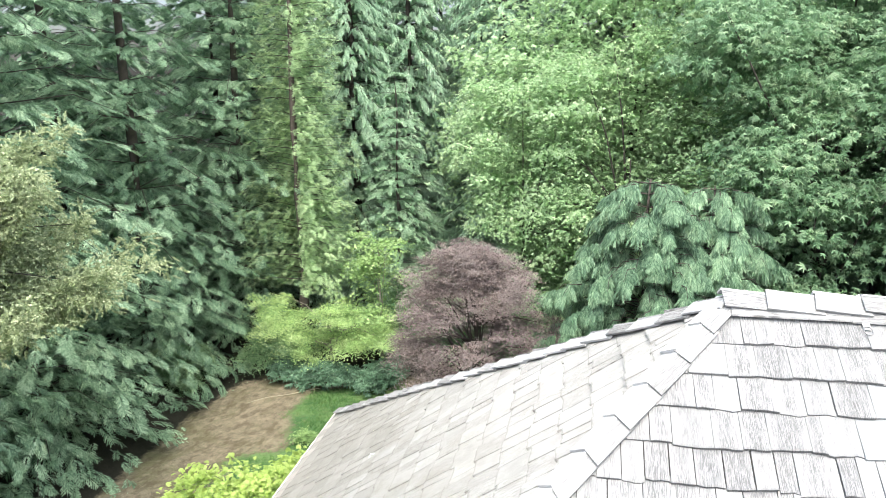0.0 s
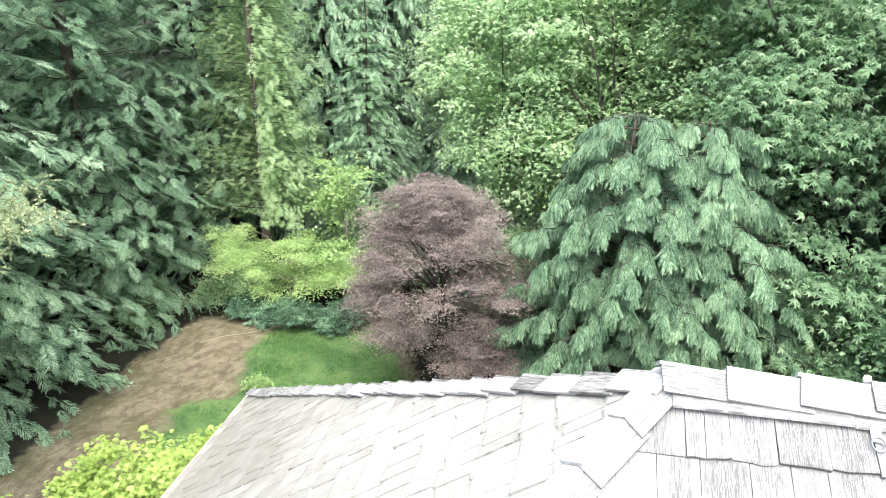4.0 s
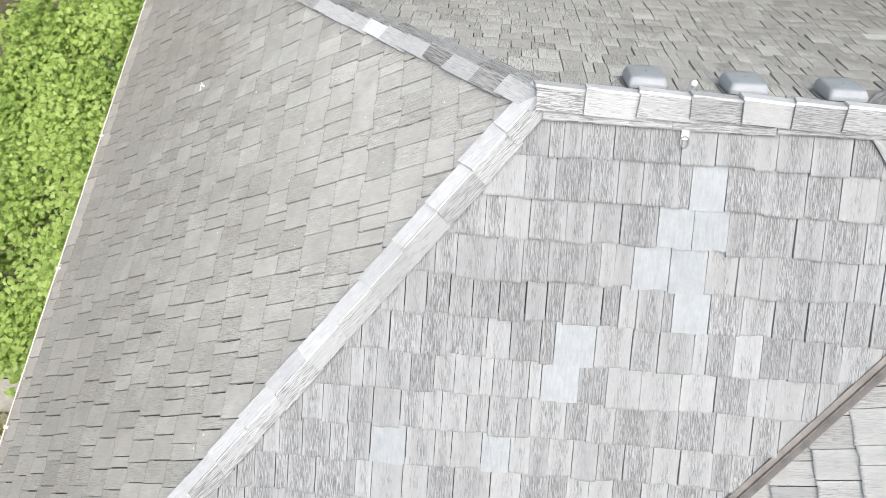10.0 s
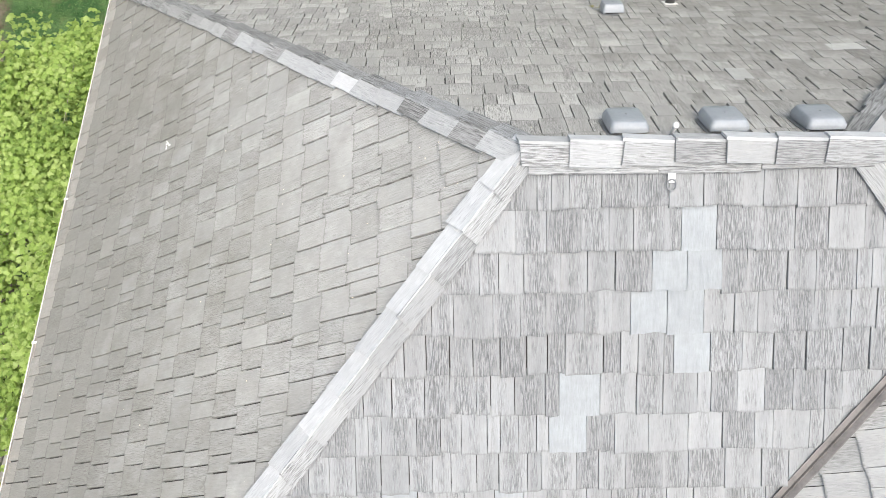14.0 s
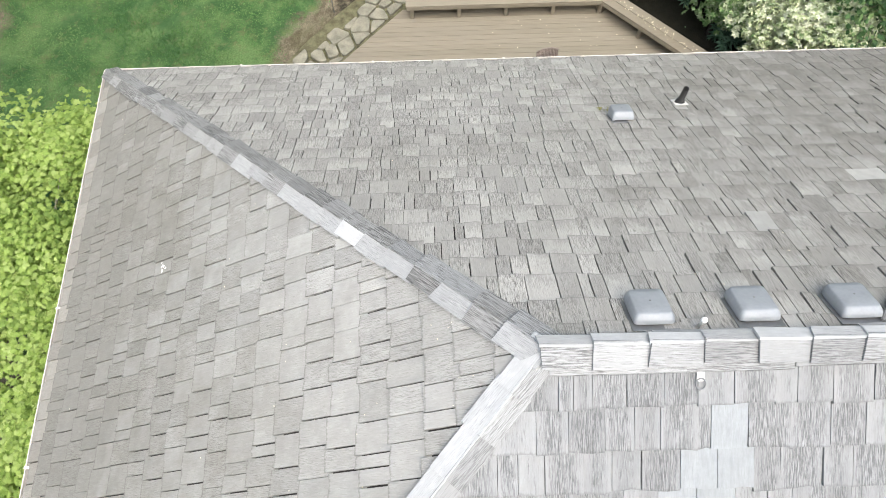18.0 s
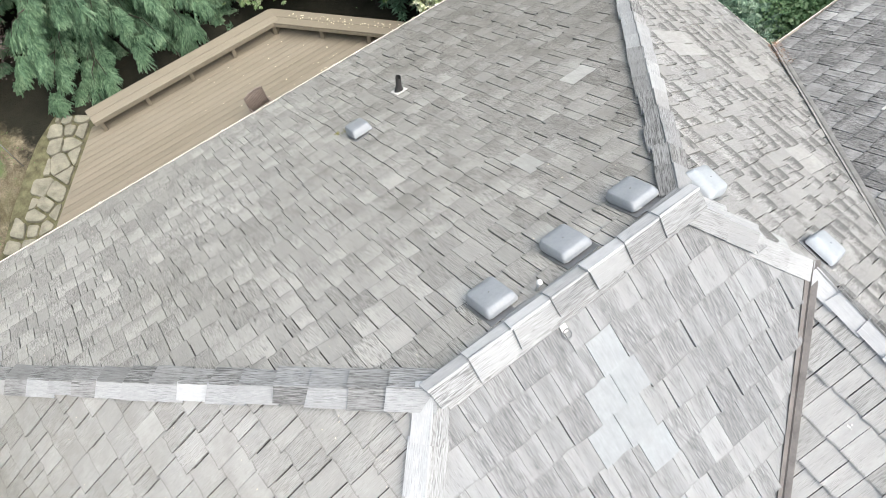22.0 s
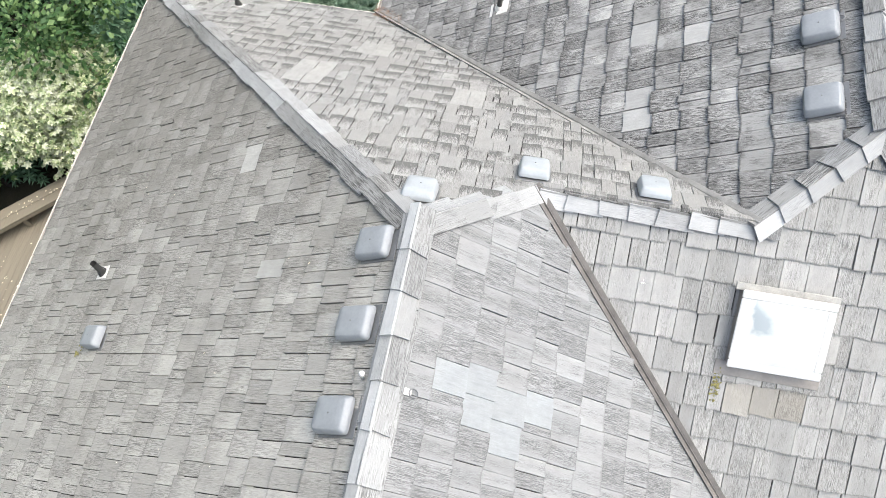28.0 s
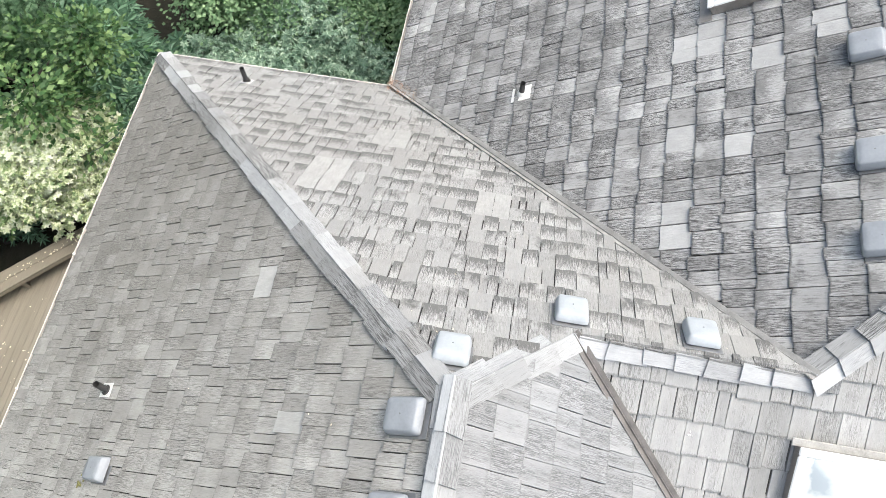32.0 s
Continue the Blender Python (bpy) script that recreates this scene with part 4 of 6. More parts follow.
# flagstone border and steps beside the deck, with stones of uneven outline
def flagstones():
    rng = random.Random(11)
    t = thing("stone_border", "mossy flagstone border between deck and lawn", "stone border", (0, 0, 0))
    a, d = Vector((-4.6, 7.45, 0)), Vector((3.55, 3.95, 0))
    L = d.length
    d.normalize()
    s = Vector((-d.y, d.x, 0))
    seeds = []
    while len(seeds) < 38:
        q = (rng.uniform(0, L), rng.uniform(-0.05, 0.92))
        if all(math.hypot(q[0] - o[0], q[1] - o[1]) > 0.25 for o in seeds):
            seeds.append(q)
    for k, (u, v) in enumerate(seeds):
        edge = rng.uniform(0.70, 0.98)
        cell = [(max(0.0, u - 0.6), 0.02), (min(L, u + 0.6), 0.02), (min(L, u + 0.6), edge), (max(0.0, u - 0.6), edge)]
        for o, (x, y) in enumerate(seeds):
            if o == k or not cell:
                continue
            mx, my, nx, ny = (u + x) / 2, (v + y) / 2, x - u, y - v
            side = [(p[0] - mx) * nx + (p[1] - my) * ny for p in cell]
            out = []
            for q in range(len(cell)):
                p0, p1, s0, s1 = cell[q], cell[(q + 1) % len(cell)], side[q], side[(q + 1) % len(cell)]
                if s0 <= 0:
                    out.append(p0)
                if (s0 < 0) != (s1 < 0):
                    w = s0 / (s0 - s1)
                    out.append((p0[0] + (p1[0] - p0[0]) * w, p0[1] + (p1[1] - p0[1]) * w))
            cell = out
        if len(cell) < 3:
            continue
        c = Vector((sum(p[0] for p in cell) / len(cell), sum(p[1] for p in cell) / len(cell), 0))
        size = max((Vector((p[0], p[1], 0)) - c).length for p in cell)
        if size < 0.08:
            continue
        shrink = 1.0 - rng.uniform(0.025, 0.065) / size
        rim = []
        for q in range(len(cell)):
            p0, p1 = Vector((*cell[q], 0)), Vector((*cell[(q + 1) % len(cell)], 0))
            for w in (0.14, 0.5, 0.86):
                p = c + (p0.lerp(p1, w) - c) * (shrink * rng.uniform(0.96, 1.02))
                rim.append(a + d * p.x + s * p.y)
        n = len(rim)
        z = DZ - 0.045 - 0.08 * v + rng.uniform(-0.03, 0.025)
        m = a + d * c.x + s * c.y
        bm = bmesh.new()
        top = [bm.verts.new(m + (p - m) * 0.95 + Vector((0, 0, z + rng.uniform(-0.004, 0.004)))) for p in rim]
        mid = [bm.verts.new(p + Vector((0, 0, z - 0.015))) for p in rim]
        low = [bm.verts.new(p + Vector((0, 0, z - 0.10))) for p in rim]
        bm.faces.new(top)
        for r0, r1 in ((top, mid), (mid, low)):
            for q in range(n):
                bm.faces.new((r0[q], r1[q], r1[(q + 1) % n], r0[(q + 1) % n]))
        bmesh.ops.recalc_face_normals(bm, faces=bm.faces)
        part("stone", bm, M_STONE, t)
    bank = bmesh.new()
    b = a + d * L
    zt = DZ - 0.085
    prism(bank, [a + s * -0.3 + Vector((0, 0, zt)), b + s * -0.3 + Vector((0, 0, zt)), b + s * 0.72 + Vector((0, 0, zt - 0.07)), b + s * 1.2 + Vector((0, 0, -0.40)), a + s * 1.1 + Vector((0, 0, -0.40)), a + s * 0.72 + Vector((0, 0, zt - 0.07))], (0, 0, -0.3))
    part("earth_bank", bank, M_GRAVEL, t, "mossy earth and gravel bank")


M_GRAVEL = plain_material("mossy_gravel", (0.12, 0.115, 0.065), 0.95, 0.0, 0.6, 6.0, 0.9)
flagstones()
part_wire = bmesh.new()
tube(part_wire, [Vector((-2.9, 11.25, -0.42)), Vector((-2.93, 11.3, 0.45))], [0.009, 0.009], 6)
stake = thing("garden_stake", "thin metal garden stake at the lawn edge", "stake", (-2.75, 11.0, 0))
stake.location = (0, 0, 0)
part("rod", part_wire, M_FLANGE, stake)


def hanging_cable():
    bm = bmesh.new()
    a, b = Vector((6.60, 5.57, 4.62)), Vector((7.25, 8.1, 1.7))
    tube(bm, [a.lerp(b, i / 8) - Vector((0, 0, 0.12 * math.sin(math.pi * i / 8))) for i in range(9)], [0.008] * 9, 6)
    t = thing("cable", "thin dark cable running from the eaves into the shrub", "cable")
    part("line", bm, M_WIRE, t)


hanging_cable()


def garden_hose():
    """A pale hose lying along the far edge of the lawn."""
    bm = bmesh.new()
    pts = [(-12.3, 15.8), (-11.8, 16.32), (-11.11, 16.79), (-10.35, 17.39), (-9.36, 17.99), (-8.34, 18.5), (-7.41, 18.8)]
    line = []
    for (x0, y0), (x1, y1) in zip(pts, pts[1:]):
        for k in range(4):
            x, y = x0 + (x1 - x0) * k / 4, y0 + (y1 - y0) * k / 4
            line.append(Vector((x, y + 0.05 * math.sin(3.0 * x), float(ground_height(x, y)) + 0.012)))
    tube(bm, line, [0.011] * len(line), 6)
    t = thing("garden_hose", "pale hose lying along the lawn edge", "hose")
    part("hose_line", bm, M_HOSE, t)


garden_hose()


def hose_loop():
    """A loop of pale hose lying round the small plant."""
    bm = bmesh.new()
    line = []
    for i in range(22):
        a = radians(-20 + 11.5 * i)
        x, y = -9.27 + (0.36 + 0.03 * math.sin(3 * a)) * math.cos(a), 13.45 + (0.34 + 0.03 * math.cos(2 * a)) * math.sin(a)
        line.append(Vector((x, y, float(ground_height(x, y)) + 0.02)))
    tube(bm, line, [0.022] * len(line), 6)
    t = thing("hose_loop", "pale loop of hose lying round a small plant", "hose")
    part("hose_line", bm, M_HOSE, t)


hose_loop()


def patio():
    """Old concrete slabs under the west eaves."""
    rng = random.Random(4)
    t = thing("garden_path", "old stained concrete slab path beside the house", "path", (0, 0, 0), "", "structure")
    for i in range(6):
        for j in range(2):
            x0, y0 = -9.3 + 0.93 * j, -3.4 + 0.62 * i
            part("slab", box(bmesh.new(), (x0, y0, -0.45), (x0 + 0.90, y0 + 0.59, -0.33 + rng.uniform(-0.01, 0.01)), 0.012), M_CONCRETE, t)


patio()


# ---- foliage ----
def spread(tv, tf, frames, origins):
    """Copies a small leaf or spray to many places: frames (n,3,3), origins (n,3)."""
    n, k = len(origins), len(tv)
    v = np.einsum("nij,kj->nki", frames, tv) + origins[:, None, :]
    f = tf[None] + (np.arange(n) * k)[:, None, None]
    return v.reshape(-1, 3), f.reshape(-1, tf.shape[1])


def gather(pieces):
    vs, fs, k = [], [], 0
    for v, f in pieces:
        vs.append(v)
        fs.append(f + k)
        k += len(v)
    return np.concatenate(vs), np.concatenate(fs)


def axes_of(way, up):
    """Frames whose x looks along way, and z as near to up as can be."""
    x = way / np.linalg.norm(way, axis=1, keepdims=True)
    y = np.cross(up, x)
    y /= np.linalg.norm(y, axis=1, keepdims=True) + 1e-9
    return np.stack([x, y, np.cross(x, y)], 2)


def spray(seed, pairs=8, width=0.42, droop=0.25, thin=0.05, hang=0.12):
    """A flat feathery conifer spray of length 1 along x."""
    rng = np.random.default_rng(seed)
    v, f = [], []

    def blade(p, q, w):
        d = q - p
        s = np.array([-d[1], d[0], 0.0])
        s /= np.linalg.norm(s) + 1e-9
        m = p + d * 0.12
        b = len(v)
        v.extend([m - s * w, q, m + s * w])
        f.append((b, b + 1, b + 2))

    def axis(t):
        return np.array([t * (1 - 0.12 * droop * t), 0.0, -droop * t * t])

    for i in range(pairs):
        t = 0.06 + 0.86 * i / pairs
        for sgn in (-1, 1):
            w = width * (1 - t) ** 0.6 * (0.45 + 1.1 * min(t, 0.5)) * rng.uniform(0.75, 1.2) + 0.05
            p = axis(t)
            q = p + np.array([w * 0.75, sgn * w, -hang * w * rng.uniform(0.5, 2.4)])
            blade(p, q, thin * rng.uniform(0.8, 1.3))
    blade(axis(0.0), axis(0.62), thin * 0.7)
    blade(axis(0.55), axis(1.0), thin)
    return np.array(v), np.array(f)


def lace(seed, pairs=8, width=0.33, droop=0.28, thin=0.030):
    """A lacy hemlock spray of length 1 along x: side shoots that carry barbs of their own."""
    rng = np.random.default_rng(seed)
    v, f = [], []

    def blade(p, q, w):
        d = q - p
        n = np.array([-d[1], d[0], 0.0])
        n /= np.linalg.norm(n) + 1e-9
        m, b = p + d * 0.35, len(v)
        v.extend([p, m + n * w, q, m - n * w])
        f.extend([(b, b + 1, b + 2), (b, b + 2, b + 3)])

    def axis(t):
        return np.array([t, 0.0, -droop * t * t])

    for i in range(pairs):
        t = 0.05 + 0.84 * i / pairs
        for sgn in (-1, 1):
            w = width * (1 - t) ** 0.55 * (0.55 + min(t, 0.45)) * rng.uniform(0.75, 1.2) + 0.07
            p = axis(t)
            q = p + np.array([w * 0.85, sgn * w * 0.9, -0.35 * w * rng.uniform(0.4, 1.8)])
            blade(p, q, thin * rng.uniform(0.8, 1.2))
            for at, turn in ((0.30, 0.10), (0.58, 0.55)):
                m = p + (q - p) * at
                blade(m, m + np.array([w * 0.42, sgn * w * turn * 0.5, -0.10 * w]), thin * 0.9)
    blade(axis(0.45), axis(1.0), thin * 1.1)
    return np.array(v), np.array(f)


def brush(seed, n=26):
    """A bristly spruce twig of length 1 along x."""
    rng = np.random.default_rng(seed)
    v, f = [], []
    for i in range(n):
        t = i / n
        a = i * 2.4
        p = np.array([t, 0, 0.0])
        r = 0.20 * (1.1 - 0.6 * t) * rng.uniform(0.8, 1.2)
        q = p + np.array([0.20, r * math.cos(a), r * math.sin(a)])
        s = np.array([0, -math.sin(a), math.cos(a)]) * 0.10
        b = len(v)
        v.extend([p - s, p + s, q])
        f.append((b, b + 1, b + 2))
    return np.array(v), np.array(f)


def palmate(lobes=5, deep=0.5, cup=0.15):
    """A lobed leaf of about size 1, its stalk at the origin, growing along x."""
    pts = []
    c = np.array([0.42, 0, 0])
    m = lobes * 2
    for k in range(m + 1):
        a = -2.35 + 4.7 * k / m
        tip = k % 2 == 1
        r = (0.60 if tip else 0.60 * deep) * (1.0 - 0.10 * abs(a))
        pts.append(c + np.array([r * math.cos(a), r * math.sin(a), -cup * r * (1.2 if tip else 0.4)]))
    v = np.array([np.array([0.30, 0, 0.02])] + pts)
    f = np.array([(0, k + 1, k + 2) for k in range(m)])
    return v, f


def blade_leaf(w=0.32, fold=0.10):
    v = np.array([(0, 0, 0), (0.5, w, -fold * 0.2), (1, 0, -fold), (0.5, -w, -fold * 0.2)], float)
    return v, np.array([(0, 1, 2), (0, 2, 3)])


def whorl(n=7, w=0.30):
    """A rosette of simple leaves."""
    lv, lf = blade_leaf(w, 0.25)
    out = []
    for k in range(n):
        a = 2 * math.pi * k / n
        tilt = 0.35 + 0.15 * (k % 2)
        m = np.array([[math.cos(a), -math.sin(a), 0], [math.sin(a), math.cos(a), 0], [0, 0, 1]])
        p = lv.copy()
        p[:, 2] += p[:, 0] * tilt * (1 - p[:, 0])
        out.append((p @ m.T, lf))
    return gather(out)


def stem_mesh(height, r0, lean=0.0, seed=0, sides=9):
    rng = random.Random(seed)
    bm = bmesh.new()
    n = 8
    pts = [Vector((lean * (i / n) ** 1.5 * height + 0.04 * height / 10 * rng.uniform(-1, 1), 0.04 * height / 10 * rng.uniform(-1, 1), height * i / n)) for i in range(n + 1)]
    tube(bm, pts, [r0 * (1.25 if i == 0 else 1.0) * (1 - 0.9 * i / n) + 0.01 for i in range(n + 1)], sides)
    return bm


def limb_mesh(paths, r0, bm):
    """Adds limbs to a trunk."""
    for p in paths:
        n = len(p)
        tube(bm, [Vector(q) for q in p], [r0 * (1 - 0.85 * i / (n - 1)) for i in range(n)], 5)
    return bm


def conifer(name, label, material, seed, height, radius, bare=0.06, levels=34, per=7, sprays=13, size=0.75, droop=0.28, limb_drop=0.12, template=None, bark=None, shape=0.85, sag=0.5, fluff=0.05, top_lean=0.0, plate=0.10, start=0.22, nod=0.0, toss=0.0, gap=None):
    """A conifer at the origin: trunk, limbs in tiers, and feathery sprays along the outer limbs; gap: the side that is bare."""
    rng = np.random.default_rng(seed)
    t = thing(name, label, "tree")
    tpl = template or [spray(seed + i, 8, 0.44, droop) for i in range(3)]
    origins, ways, ups, sizes, paths = [], [], [], [], []
    for lv in range(levels):
        f = bare + (1 - bare) * (lv + rng.uniform(-0.3, 0.3)) / levels
        z = height * min(max(f, bare), 0.985)
        reach = radius * max(0.06, (1 - f) ** shape)
        a0 = rng.uniform(0, 6.28)
        m = max(3, int(per * (0.5 + 0.5 * (1 - f))))
        for k in range(m):
            a = a0 + 6.283 * k / m + rng.uniform(-0.3, 0.3)
            r = reach * rng.uniform(0.62, 1.08)
            d = np.array([math.cos(a), math.sin(a), 0.0])
            if gap and d[0] * gap[0] + d[1] * gap[1] > 0.75:
                continue
            side = np.array([-d[1], d[0], 0.0])
            tip = np.array([0, 0, z]) + d * r + np.array([0, 0, -limb_drop * r - 0.25 * sag * r * (0.4 + 0.6 * (1 - f))])
            mid = np.array([0, 0, z]) + d * r * 0.5 + np.array([0, 0, 0.06 * r])
            paths.append([(0, 0, z), mid, tip])
            cnt = max(4, int(sprays * (0.35 + 0.65 * r / radius)))
            for j in range(cnt):
                s = start + (1 - start) * (j + rng.uniform(0, 1)) / cnt
                p = (1 - s) ** 2 * np.array([0, 0, z]) + 2 * s * (1 - s) * mid + s * s * tip
                fan = rng.uniform(-1.15, 1.15) * (1.0 - 0.45 * s)
                w = d * math.cos(fan) + side * math.sin(fan)
                origins.append(p + side * rng.uniform(-1, 1) * plate * r * s * (1.25 - s) + np.array([0, 0, rng.normal(0, fluff)]))
                ways.append(w + np.array([0, 0, rng.uniform(-0.35, 0.12) - 0.25 * sag + top_lean - nod * s + rng.uniform(-1, 1) * toss]))
                ups.append(np.array([0, 0, 1.0]) + rng.normal(0, 0.28, 3))
                sizes.append(size * rng.uniform(0.6, 1.25) * (0.65 + 0.35 * (1 - f)))
    origins, ways, ups, sizes = (np.array(q) for q in (origins, ways, ups, sizes))
    fr = axes_of(ways, ups) * sizes[:, None, None]
    pick = rng.integers(0, len(tpl), len(origins))
    v, f = gather([spread(*tpl[i], fr[pick == i], origins[pick == i]) for i in range(len(tpl)) if (pick == i).any()])
    part("trunk", limb_mesh(paths[::2], 0.022, stem_mesh(height * 0.95, height * 0.009 + 0.05, 0.0, seed)), bark or M_BARK, t)
    part("crown", quick_mesh("crown", v, f), material, t)
    return t


def broadleaf(name, label, material, seed, lobes, clumps, per, leaf, template, clump_r=0.5, flat=0.45, trunk=(4.0, 0.16), bark=None, category="tree", inner=0.25, up_bias=0.9, low=-0.35, rise=0.0, limbs_from=0.25):
    """A leafy tree or shrub at the origin. lobes: ellipsoids (x, y, z, rx, ry, rz) whose skins carry the leaf clumps."""
    rng = np.random.default_rng(seed)
    t = thing(name, label, category)
    lo = np.array(lobes, float)
    vol = (lo[:, 3] * lo[:, 4] + lo[:, 3] * lo[:, 5] + lo[:, 4] * lo[:, 5])
    which = rng.choice(len(lo), clumps, p=vol / vol.sum())
    d = rng.normal(0, 1, (clumps, 3))
    d /= np.linalg.norm(d, axis=1, keepdims=True)
    d[:, 2] = np.where(d[:, 2] < low, -d[:, 2], d[:, 2])
    depth = np.where(rng.random(clumps) < inner, rng.uniform(0.35, 0.85, clumps), rng.uniform(0.82, 1.06, clumps))
    c = lo[which, :3] + d * lo[which, 3:] * depth[:, None]
    n = clumps * per
    out = np.repeat(d, per, 0)
    disc = rng.normal(0, 1, (n, 3)) * np.array([1, 1, flat]) * clump_r * np.repeat(rng.uniform(0.6, 1.3, clumps), per)[:, None] * 0.6
    o = np.repeat(c, per, 0) + disc
    o[:, 2] -= 0.35 * (disc[:, 0] ** 2 + disc[:, 1] ** 2) / clump_r
    up = out * 0.55 + np.array([0, 0, up_bias]) + rng.normal(0, 0.38, (n, 3))
    way = disc * np.array([1, 1, 0.3]) + out * 0.3 * clump_r + rng.normal(0, 0.3 * clump_r, (n, 3)) + np.array([0, 0, rise * clump_r])
    fr = axes_of(way, up) * (leaf * rng.uniform(0.65, 1.25, n))[:, None, None]
    if not isinstance(template, list):
        template = [template]
    pick = rng.integers(0, len(template), n)
    v, f = gather([spread(*template[i], fr[pick == i], o[pick == i]) for i in range(len(template)) if (pick == i).any()])
    h, r0 = trunk
    paths = []
    for k in rng.choice(clumps, min(clumps, max(8, clumps // 60)), replace=False):
        z0 = h * rng.uniform(limbs_from, 0.95)
        a = np.array([0, 0, min(z0, c[k][2])])
        m = (a + c[k]) / 2 + np.array([0, 0, 0.12 * np.linalg.norm(c[k] - a)])
        paths.append([a, m, c[k]])
    part("trunk" if category == "tree" else "stem", limb_mesh(paths, max(0.02, r0 * 0.32), stem_mesh(h, r0, 0.0, seed)), bark or M_BARK, t)
    part("crown" if category == "tree" else "foliage", quick_mesh("foliage", v, f), material, t)
    return t


def puff(rng, n, cx, cy, cz, r, spread_r, squash=0.8):
    """A lumpy cluster of lobes."""
    return [(cx + rng.uniform(-1, 1) * spread_r, cy + rng.uniform(-1, 1) * spread_r, cz + rng.uniform(-1, 1) * spread_r * squash, r * rng.uniform(0.6, 1.15), r * rng.uniform(0.6, 1.15), r * rng.uniform(0.5, 0.9)) for _ in range(n)]


def stand(t, x, y, turn=0.0, size=1.0, sink=0.05):
    t.matrix_world = Matrix.Translation((x, y, float(ground_height(x, y)) - sink)) @ Matrix.Rotation(radians(turn), 4, "Z") @ Matrix.Scale(size, 4)
    return t


def again(t, x, y, turn, size, label="", squeeze=1.0):
    c = copy_thing(t, Matrix())
    c.matrix_world = Matrix.Translation((x, y, float(ground_height(x, y)) - 0.05)) @ Matrix.Rotation(radians(turn), 4, "Z") @ Matrix.Diagonal((size, size, size * squeeze, 1))
    if label:
        c["label"] = label
    return c


SMALL = blade_leaf(0.30)

# the dark conifers along the dry strip
FINE = [lace(20 + i) for i in range(4)]
ROUGH = [spray(40 + i, 6, 0.46, 0.30, 0.11, 0.35) for i in range(3)]
hemlock_a = stand(conifer("hemlock_tree", "tall dark green hemlock with layered drooping boughs", M_HEMLOCK, 31, 21.0, 4.9, 0.02, 27, 9, 38, 0.62, 0.3, 0.10, FINE, None, 0.42, 0.35, 0.035, 0.0, 0.50, 0.03, 0.22, 0.10), -16.7, 11.4)
hemlock_b = stand(conifer("hemlock_tree", "tall dark green hemlock with shaded inner boughs", M_HEMLOCK, 57, 24.0, 5.0, 0.02, 31, 9, 36, 0.62, 0.3, 0.10, FINE, None, 0.42, 0.35, 0.035, 0.0, 0.50, 0.03, 0.22, 0.10), -16.9, 17.6)
far_hemlock = stand(conifer("hemlock_tree", "tall dark green hemlock far back in the wood", M_HEMLOCK, 59, 26.0, 4.6, 0.06, 40, 9, 13, 0.95, 0.3, 0.12, ROUGH, None, 0.42, 0.4, 0.1, 0.0, 0.4), -23.0, 12.5, 30)
again(hemlock_b, -17.3, 6.8, 80, 0.88)
again(hemlock_a, -15.2, 22.6, 140, 1.05)
for x, y, turn, size in ((-22.5, 21.0, 200, 1.0), (-12.4, 29.0, 290, 1.0), (-19.0, 28.0, 10, 1.05), (-27.0, 30.0, 60, 1.1), (-4.5, 33.0, 170, 1.0), (-16.0, 35.0, 20, 1.15), (-9.5, 38.0, 100, 1.2), (0.5, 36.0, 240, 1.1), (6.5, 34.0, 50, 1.1), (12.5, 31.0, 20, 1.05), (19.0, 27.0, 120, 1.1), (25.0, 19.0, 200, 1.1), (-29.0, 18.0, 10, 1.1), (-24.0, 4.0, 70, 1.1), (26.0, 8.0, 70, 1.0), (-22.0, 39.0, 33, 1.2), (-1.8, 30.5, 75, 1.1), (3.2, 31.5, 300, 1.15), (9.5, 29.5, 15, 1.1), (15.0, 20.0, 95, 1.0)):
    again(far_hemlock, x, y, turn, size)

# paler conifers behind the lawn
cypress = stand(conifer("cypress_tree", "tall yellow-green cypress with fine upright sprays", M_CYPRESS, 71, 19.0, 2.7, 0.17, 60, 11, 74, 0.33, 0.1, -0.05, [spray(90 + i, 5, 0.44, 0.1, 0.040) for i in range(3)], M_REDBARK, 0.35, 0.1, 0.16, 0.1, 0.3, 0.05, 0.3, 0.9, (-0.32, -0.94)), -11.9, 20.7)
fuzzy = stand(conifer("pale_conifer_tree", "tall pale green conifer with hanging wispy sprays", M_FUZZY, 83, 22.0, 3.5, 0.05, 56, 12, 36, 0.44, 0.7, 0.1, [spray(95 + i, 6, 0.24, 0.8, 0.085, 0.8) for i in range(3)], None, 0.4, 1.0), -9.4, 29.5)
again(fuzzy, -6.4, 33.0, 100, 1.05)
again(fuzzy, -11.4, 26.5, 200, 0.95)
again(fuzzy, -4.6, 27.5, 40, 1.0)
again(hemlock_a, -8.4, 22.6, 250, 0.55, "young green hemlock behind the lime shrub", 1.0)

# the golden spruce whose boughs reach over the lawn
rr = random.Random(44)
lobes = []
for tier in range(8):
    for k in range(6):
        a, z0 = rr.uniform(0, 6.283), 6.4 + 0.43 * tier + rr.uniform(-0.12, 0.12)
        reach = rr.uniform(1.9, 4.2) * (1.0 - 0.06 * tier)
        lift = rr.uniform(0.05, 0.38)
        for q in range(5):
            f = 0.30 + 0.70 * q / 4
            side = rr.uniform(-0.25, 0.25)
            lobes.append((reach * f * math.cos(a) - side * math.sin(a), reach * f * math.sin(a) + side * math.cos(a), z0 + lift * reach * f * f, 0.36 - 0.055 * q, 0.36 - 0.055 * q, 0.24 - 0.03 * q))
